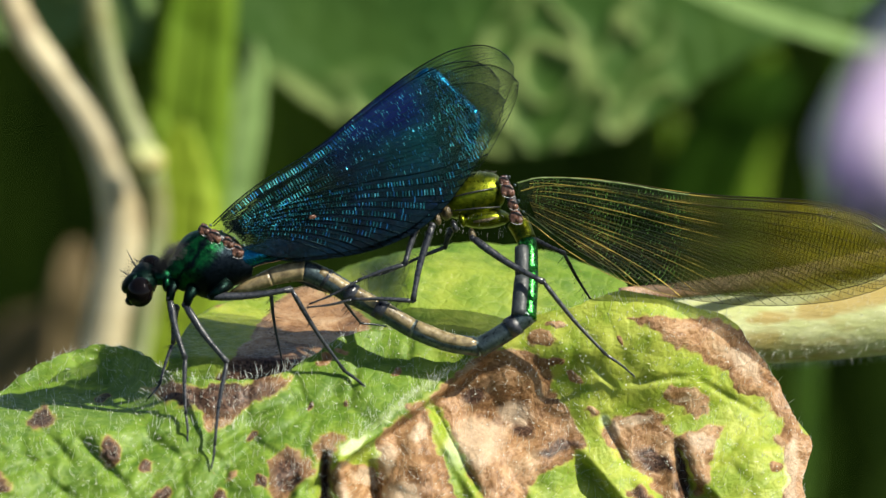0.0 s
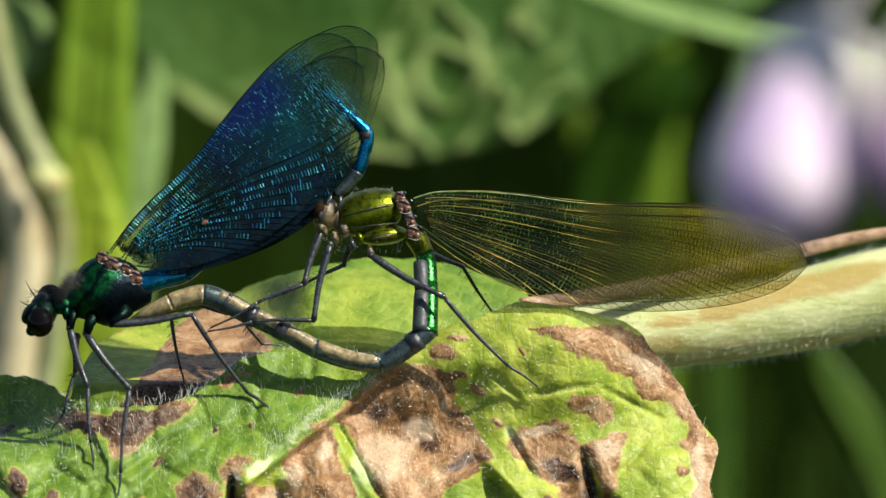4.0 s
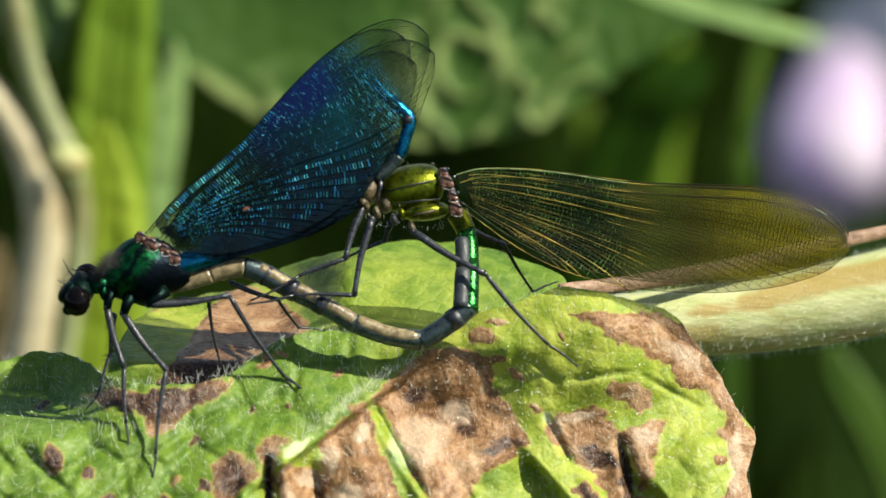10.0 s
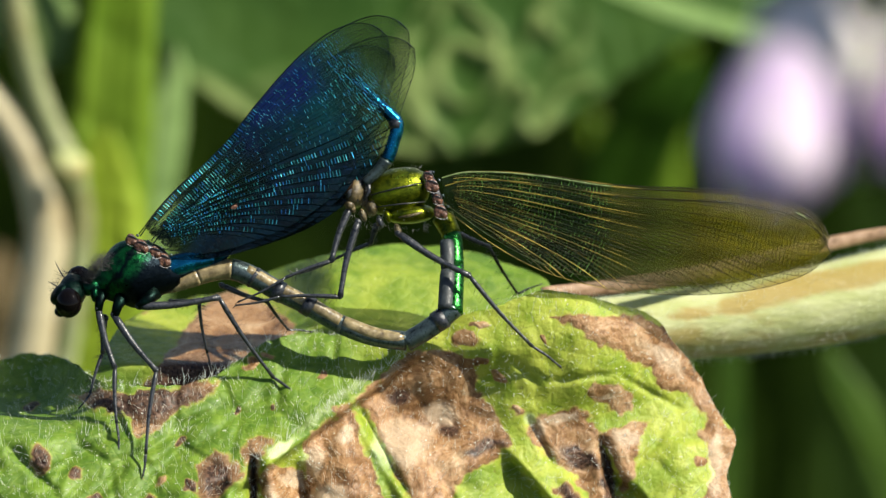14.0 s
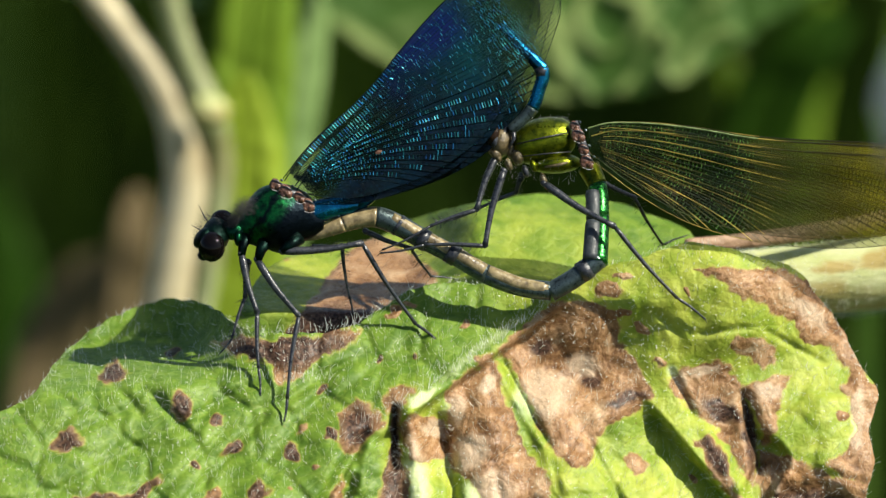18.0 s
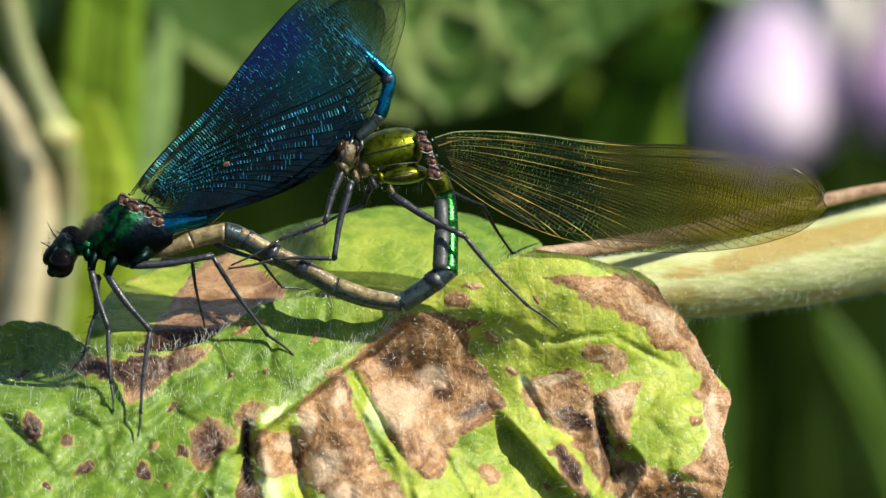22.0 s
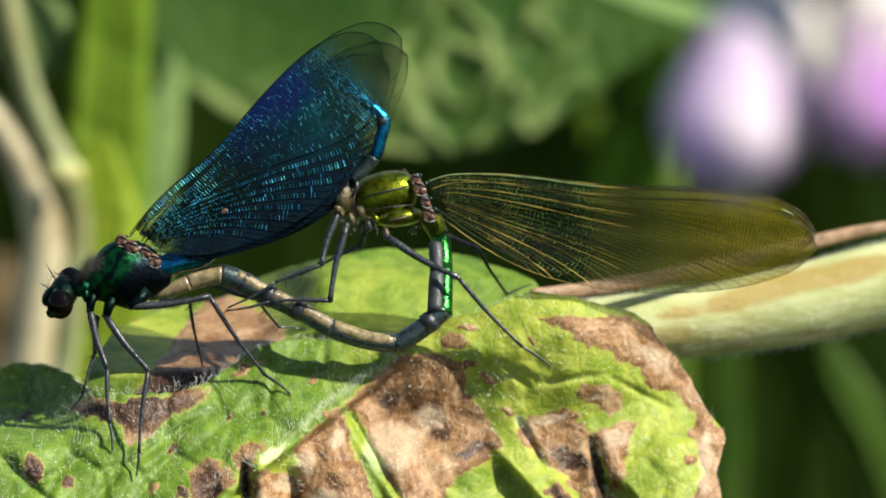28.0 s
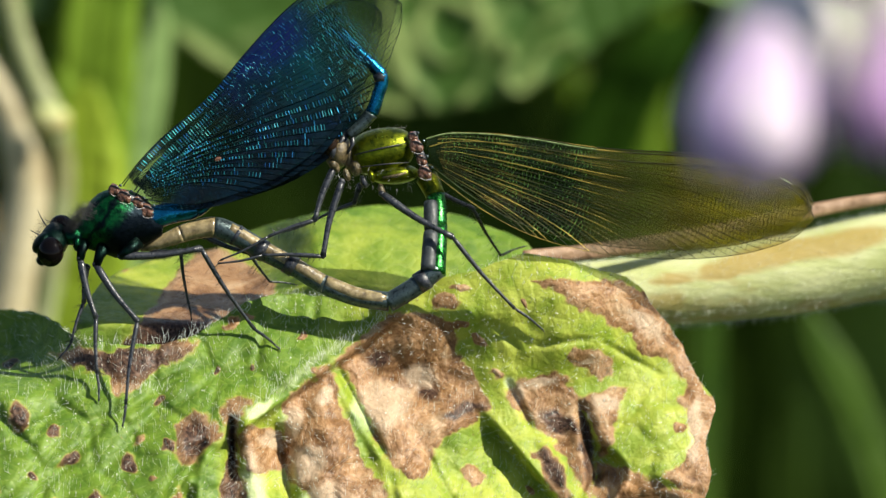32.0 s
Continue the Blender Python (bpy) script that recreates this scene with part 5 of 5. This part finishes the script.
# female
female = thing("female_damselfly", at(900, 300, 0), "gold-green damselfly with smoky olive wings, curled under its mate", "damselfly")
part("head", Geo().ball(at(846, 210, 0), (vec(8, -30, 0), vec(22, 6, 0), NEAR * 0.0021), 18, 12), M_STRAW, female, "straw-coloured face")
part("eye", Geo().ball(at(832, 200, 1.4), (vec(2, -18, 0), vec(14, 0, 0), NEAR * 0.0009), 18, 12), M_EYE_BROWN, female, "glossy brown eye")
part("eye", Geo().ball(at(836, 192, -1.6), (vec(2, -18, 0), vec(14, 0, 0), NEAR * 0.0009), 18, 12), M_EYE_BROWN, female, "glossy brown eye")
part("neck", Geo().ball(at(866, 216, 0), (vec(10, 0, 0), vec(0, 26, 0), NEAR * 0.0013), 14, 8).ball(at(878, 236, 0.6), (vec(12, 4, 0), vec(-3, 16, 0), NEAR * 0.0012), 14, 8), M_STRAW, female)
part("thorax", Geo().ball(at(922, 207, 0), (vec(56, -12, 0), vec(8, 40, 0), NEAR * 0.0022), 28, 18, 0.6), M_FEMALE, female, "metallic golden green thorax")
part("chest", Geo().ball(at(945, 247, 0.1), (vec(46, -4, 0), vec(4, 18, 0), NEAR * 0.0017), 22, 12), M_FEMALE, female)
for u, v, m in ((862, 250, M_STRAW), (892, 262, M_LEG), (924, 276, M_STRAW), (906, 252, M_FEMALE), (842, 236, M_STRAW)):
    part("hip", Geo().ball(at(u, v, 1.2), (vec(4, 11, 0), vec(6, -2, 0), NEAR * 0.0005), 12, 8), m, female, "short hip joint")
part("brow", Geo().ball(at(836, 208, 1.6), (vec(3, -14, 0), vec(8, 3, 0), NEAR * 0.0006), 12, 8), M_LEG, female, "black brow")
part("jaw", Geo().ball(at(838, 232, 1.2), (vec(9, 5, 0), vec(-4, 8, 0), NEAR * 0.0007), 12, 8), M_STRAW, female, "straw-coloured jaw")
for a, b, r in (((876, 214), (966, 192), 0.14), ((884, 236), (972, 226), 0.12)):
    p = [at(*a, 2.0), at((a[0] + b[0]) / 2, (a[1] + b[1]) / 2 - 1, 2.35), at(*b, 1.95)]
    part("thorax_seam", Geo().tube(p, [r * 0.4, r * 0.6, r * 0.4], 6), M_BRISTLE, female, "dark groove")
p = [at(925, 254, 1.9), at(950, 250, 2.1), at(968, 244, 2.0)]
part("thorax_stripe", Geo().tube(p, [0.08, 0.16, 0.08], 6), M_STRAW, female, "pale yellow stripe")
plates(female, ((978, 180, 1.7, 0.7), (985, 197, 1.9, 1.0), (995, 222, 1.9, 0.75), (1001, 244, 1.9, 1.0)), M_PLATE)
g = Geo()
for i in range(90):
    g.hair(at(rng.uniform(885, 965), rng.uniform(166, 180), rng.uniform(-1, 1.5)), UP + jitter(0.4), rng.uniform(0.25, 0.5), 0.005)
for i in range(150):
    g.hair(at(rng.uniform(840, 980), rng.uniform(235, 275), rng.uniform(0, 1.8)), NEAR * 0.6 - UP + jitter(0.5), rng.uniform(0.3, 0.7), 0.007)
part("body_hairs", g, M_HAIR, female, "short pale hairs", "stuff")
g = Geo()
for i in range(160):
    g.hair(at(rng.uniform(826, 890), rng.uniform(195, 270), rng.uniform(0.8, 2.0)), NEAR - RIGHT * 0.6 + jitter(0.7), rng.uniform(0.3, 0.8), 0.014)
part("face_hairs", g, M_BRISTLE, female, "short black hairs", "stuff")
segments(female, [(1004, 252, -1.4, 1.0), (1020, 285, -0.7, 0.86), (1026, 340, 0.5, 0.80), (1024, 424, 2.4, 0.86)], cuts=(0, 1, 2, 3), mats=([M_FEMALE] + [M_FEMALE_TAIL] * 2, ["gold-green segment", "", ""]))
segments(female, [(1026, 414, 2.2, 0.92), (985, 448, 2.3, 0.90), (940, 476, 2.1, 0.88)], cuts=(0, 2), mats=([M_DARKTAIL], ["dark slate segment"]))
segments(female, [(942, 474, 2.1, 0.86), (890, 468, 2.0, 0.86), (826, 446, 2.0, 0.86), (765, 412, 2.0, 0.86), (712, 386, 2.0, 0.90), (668, 362, 2.0, 0.95), (628, 348, 2.1, 0.94), (590, 354, 2.2, 0.84), (548, 370, 2.3, 0.66), (520, 382, 2.2, 0.46), (498, 391, 2.0, 0.15)],
         cuts=(0, 2, 3, 4, 6, 7.5, 10), mats=([M_DARKTAIL] * 4 + [M_BELLY] * 2, ["slate back"] * 4 + ["straw-coloured end segment"] * 2))
for pts in ([(936, 474), (890, 466), (828, 444)], [(822, 442), (790, 424), (768, 411)], [(760, 408), (735, 395), (716, 385)], [(708, 382), (680, 366), (655, 353)]):
    p = [at(u, v, 2.30) + UP * 0.00010 for u, v in pts]
    part("belly_stripe", Geo().tube([Vector(q) for q in catmull(p, 4)], [0.64] * 9, 14), M_BELLY, female, "straw-coloured belly stripe")
for u, v, d, r, eu, ev in ((765, 412, 2.1, 0.93, 8, 5), (712, 386, 2.1, 0.96, 8, 4), (1000, 436, 2.3, 0.95, -9, 6), (668, 362, 2.0, 0.98, 3, 2)):
    part("dark_ring", Geo().tube([at(u - eu, v - ev, d), at(u + eu, v + ev, d)], [r * 1.02, r * 1.02], 16), M_LEG, female, "black ring")
for a, b, r in (((1012, 296, 0.1), (1014, 346, 1.1), 0.66), ((1014, 350, 1.2), (1010, 418, 2.75), 0.72)):
    part("belly_plate", Geo().tube([Vector(q) for q in catmull([at(*a), at(*a).lerp(at(*b), 0.5), at(*b)], 4)], [r * 0.94, r, r, r, r, r, r, r, r * 0.96], 14), M_SLATE, female, "dark slate underside of the tail")
leg(female, [(838, 238, 1.2), (806, 332, 2.6), (725, 362, 3.2), (640, 406, 3.6)])
leg(female, [(853, 262, 1.8), (822, 396, 3.0), (715, 396, 3.4), (636, 412, 3.8)])
leg(female, [(886, 270, -1.2), (876, 300, -1.8), (800, 335, -1.2), (752, 354, -0.4)], 0.85)
leg(female, [(925, 283, 1.8), (1052, 357, 3.2), (1165, 482, float(FD(1165, 482)) + 1.2), (1216, 519, float(FD(1216, 519)) + 0.45)], 1.05)
leg(female, [(1000, 262, -1.2), (1086, 305, -2.0), (1138, 389, -6.0), (1180, 371, -8.0)], 0.8)

F_LEAD = [(0, -1.5), (1.6, -2.15), (3.8, -2.5), (8.8, -2.75), (14.8, -2.6), (18.4, -2.75), (21.9, -3.05), (27.8, -3.3), (31.5, -2.75), (34, -1.45), (35, 0)]
F_TRAIL = [(0, 0.5), (1.3, 1.15), (4.1, 2.7), (9.3, 4.8), (13.9, 5.6), (20.5, 5.6), (25.4, 4.9), (30.3, 3.5), (33.6, 1.7), (35, 0)]
fw = wing_meshes("wing", F_LEAD, F_TRAIL, 35, (M_FWING, M_FVEIN, M_FCROSS, M_FEDGE), 36, 0.33, 0.68, 0.86, 3.6, rung_fat=0.9)
fw_under = wing_meshes("wing", F_LEAD, F_TRAIL, 35, (M_FWING, M_FVEIN, M_FCROSS, M_FVEIN), 34, 0.35, 0.55, 0.86, 3.6, rung_fat=0.9)
FEMALE_WINGS = []
for mesh_set, u, v, d, ang, yaw in ((fw, 998, 213, 1.2, -6.65, -4.0), (fw_under, 1004, 227, 1.5, -7.0, -4.4), (fw_under, 1000, 213, -1.3, -6.0, -2.5)):
    ob = wing(female, mesh_set, wing_pose(female, u, v, d, ang, yaw), "smoky olive translucent wing with golden veins")
    FEMALE_WINGS.append(ob)

# a small fly that dashes past close to the lens
fly = thing("fly", at(-9000, 3000, 420), "small dark fly in flight", "fly")
c = BASE[fly.name]
part("body", Geo().ball(c, (RIGHT * 0.0026, UP * 0.0012, NEAR * 0.0012)).ball(c + RIGHT * 0.003, (RIGHT * 0.001, UP * 0.0011, NEAR * 0.0012)), M_LEG, fly)
for s in (-1, 1):
    part("wing", Geo().ball(c + UP * 0.002 + NEAR * (s * 0.002), (RIGHT * 0.0012, UP * 0.0022, NEAR * (s * 0.0004)), 12, 6), M_FWING, fly, "clear smoky wing")

# ---- ground and meadow ----
g = Geo()
n = 60
for i in range(n + 1):
    for j in range(n + 1):
        x, y = ((i / n * 2 - 1) ** 3) * 400, ((j / n * 2 - 1) ** 3) * 400
        z = noise.noise((x * 0.7, y * 0.7, 0)) * 0.03 if abs(x) < 20 and abs(y) < 20 else 0.0
        g.v.append(Vector((x, y, z - 0.03)))
for i in range(n):
    for j in range(n):
        q = i * (n + 1) + j
        g.f.append((q, q + n + 1, q + n + 2, q + 1))
tagged(solo("ground", g, M_SOIL, (0, 0, 0), "soil under the meadow, coloured dark in place of shade", "ground"), kind="structure")
g = Geo()
for i in range(900):
    x, y = rng.uniform(-0.9, 0.9), rng.uniform(0.42, 2.6)
    high, lean = rng.uniform(0.25, 0.62), rng.uniform(-0.16, 0.16)
    w = rng.uniform(2.5, 8)
    ln = [Vector((x + lean * s * s, y + 0.1 * lean * s, -0.02 + high * (s - 0.15 * s * s))) for s in (0, 0.25, 0.5, 0.75, 1)]
    ribbon(g, ln, [w * 0.7, w, w * 0.9, w * 0.6, 0.3], 0.25, Vector((rng.gauss(0, 0.6), -1, 0.2)))
solo("meadow_grass", g, M_SHADE, (0, 1, 0), "dense meadow grass far behind, coloured dark in place of shade", "grass", kind="stuff")


# ---- what moves ----
SWAY = [
    (0.0, -4, 2, -7, 14),
    (0.5, -3, 2, -7, 12),
    (1.0, -3, 1, -7, 13),
    (1.5, -1, 2, -5, 13),
    (2.0, 2, 1, -4, 11),
    (2.5, 5, -2, -2, 9),
    (3.0, 7, -1, -3, 11),
    (3.5, 2, 0, -5, 14),
    (5.5, -14, 5, -8, 14),
    (6.0, -12, 3, -7, 12),
    (6.5, -9, 0, -5, 9),
    (7.0, -8, 2, -3, 4),
    (7.5, -4, 3, -2, 2),
    (8.0, -4, 6, -2, 4),
    (8.5, -5, 8, -4, 5),
    (9.0, -9, 7, -6, 6),
    (9.5, -7, 6, -6, 5),
    (10.0, -7, 7, -5, 3),
    (10.5, -5, 8, -3, 2),
    (11.0, -3, 8, -5, 2),
    (11.5, -2, 7, -9, 2),
    (12.0, -2, 7, -5, 3),
    (12.5, -2, 7, -3, 5),
    (13.0, -1, 6, -4, 3),
    (13.5, -1, 6, -2, 0),
    (14.0, -0, 6, -2, 1),
    (14.5, -0, 6, -2, 2),
    (15.0, 0, 5, -2, 2),
    (15.5, 1, 5, -3, 2),
    (17.5, 1, 3, -2, -0),
    (18.0, -0, 2, 0, -0),
    (18.5, -1, 1, 2, 1),
    (19.0, -0, -0, 0, 0),
    (19.5, 2, -2, 2, -1),
    (20.0, 4, -4, 3, -1),
    (20.5, 4, -6, 3, -3),
    (21.0, 4, -6, 4, -6),
    (21.5, 5, -2, 4, -4),
    (22.0, 5, -5, 3, -1),
    (22.5, 3, -9, 2, -2),
    (23.0, 4, -9, 2, -1),
    (23.5, 3, -8, 3, -1),
    (24.0, 3, -8, 3, -2),
    (24.5, 3, -8, 3, -2),
    (25.0, 3, -5, 5, -1),
    (25.5, 4, -5, 4, -1),
    (27.5, -1, -9, -3, -1),
    (28.0, 2, -9, -0, -2),
    (28.5, 2, -11, 0, -2),
    (29.0, 3, -11, -0, -3),
    (29.5, 2, -9, -2, -3),
    (30.0, 1, -7, -1, -2),
    (30.5, -0, -7, -1, -1),
    (31.0, -0, -7, -0, 0),
    (31.5, 0, -8, 1, 0),
    (32.0, 2, -9, 1, -2),
]
BEAT = [(0, -11), (1, -6), (2, 4), (3, 2), (3.5, 0), (5.5, 1), (6, 1.5), (7, 0), (8, -2), (9, -2), (10, -3), (11, -3.4), (12, -4.8), (13, 4), (14, 0), (15, 0.5), (18, 0.5), (19, 1), (20, 0.5), (21, -0.5), (22, 0.5), (23, 1.5), (24, 4.5), (25, -2), (28, -2.8), (29, -3.8), (30, -4.8), (31, -3), (32, -0.5)]
NOD = [(0, 16, 15), (1, 22, 39), (2, 22, -1), (3, 37, -1), (6, 31, 31), (7, 11, -36), (8, -1, 19), (9, -21, 37), (10, -16, 4), (11, -12, -12), (12, -30, -31), (13, -9, -1), (14, -22, 0), (15, 1, 17), (18, 0, 3), (20, 17, -18), (21, -28, 9), (22, -25, 19), (23, -26, 1), (24, -23, 2), (25, -13, 0), (28, -30, -38), (29, -19, -8), (30, -27, 0), (31, -12, -2), (32, -32, 0)]


def motions():
    home, rest = BASE[male.name], BASE[female.name]
    walk(male, [(t, Matrix.Translation(home + vec(a, b, 0))) for t, a, b, c, d in SWAY])
    walk(female, [(t, Matrix.Translation(rest + vec(c, d, 0))) for t, a, b, c, d in SWAY])
    for ob, u, v, d, ang, yaw, share in MALE_WINGS:
        walk(ob, [(t, wing_pose(male, u, v, d, ang + lift * share, yaw)) for t, lift in BEAT])
    walk(fly, [(t, Matrix.Translation(at(u, v, 420))) for t, u, v in ((0, -9000, 3000), (22.2, -5000, 1500), (22.5, 555, 480), (22.8, 5500, -900), (32, 9000, -2000))])
    stand = BASE[flower.name]
    walk(flower, [(t, Matrix.Translation(stand + vec(a, b, 0))) for t, a, b in NOD])


motions()
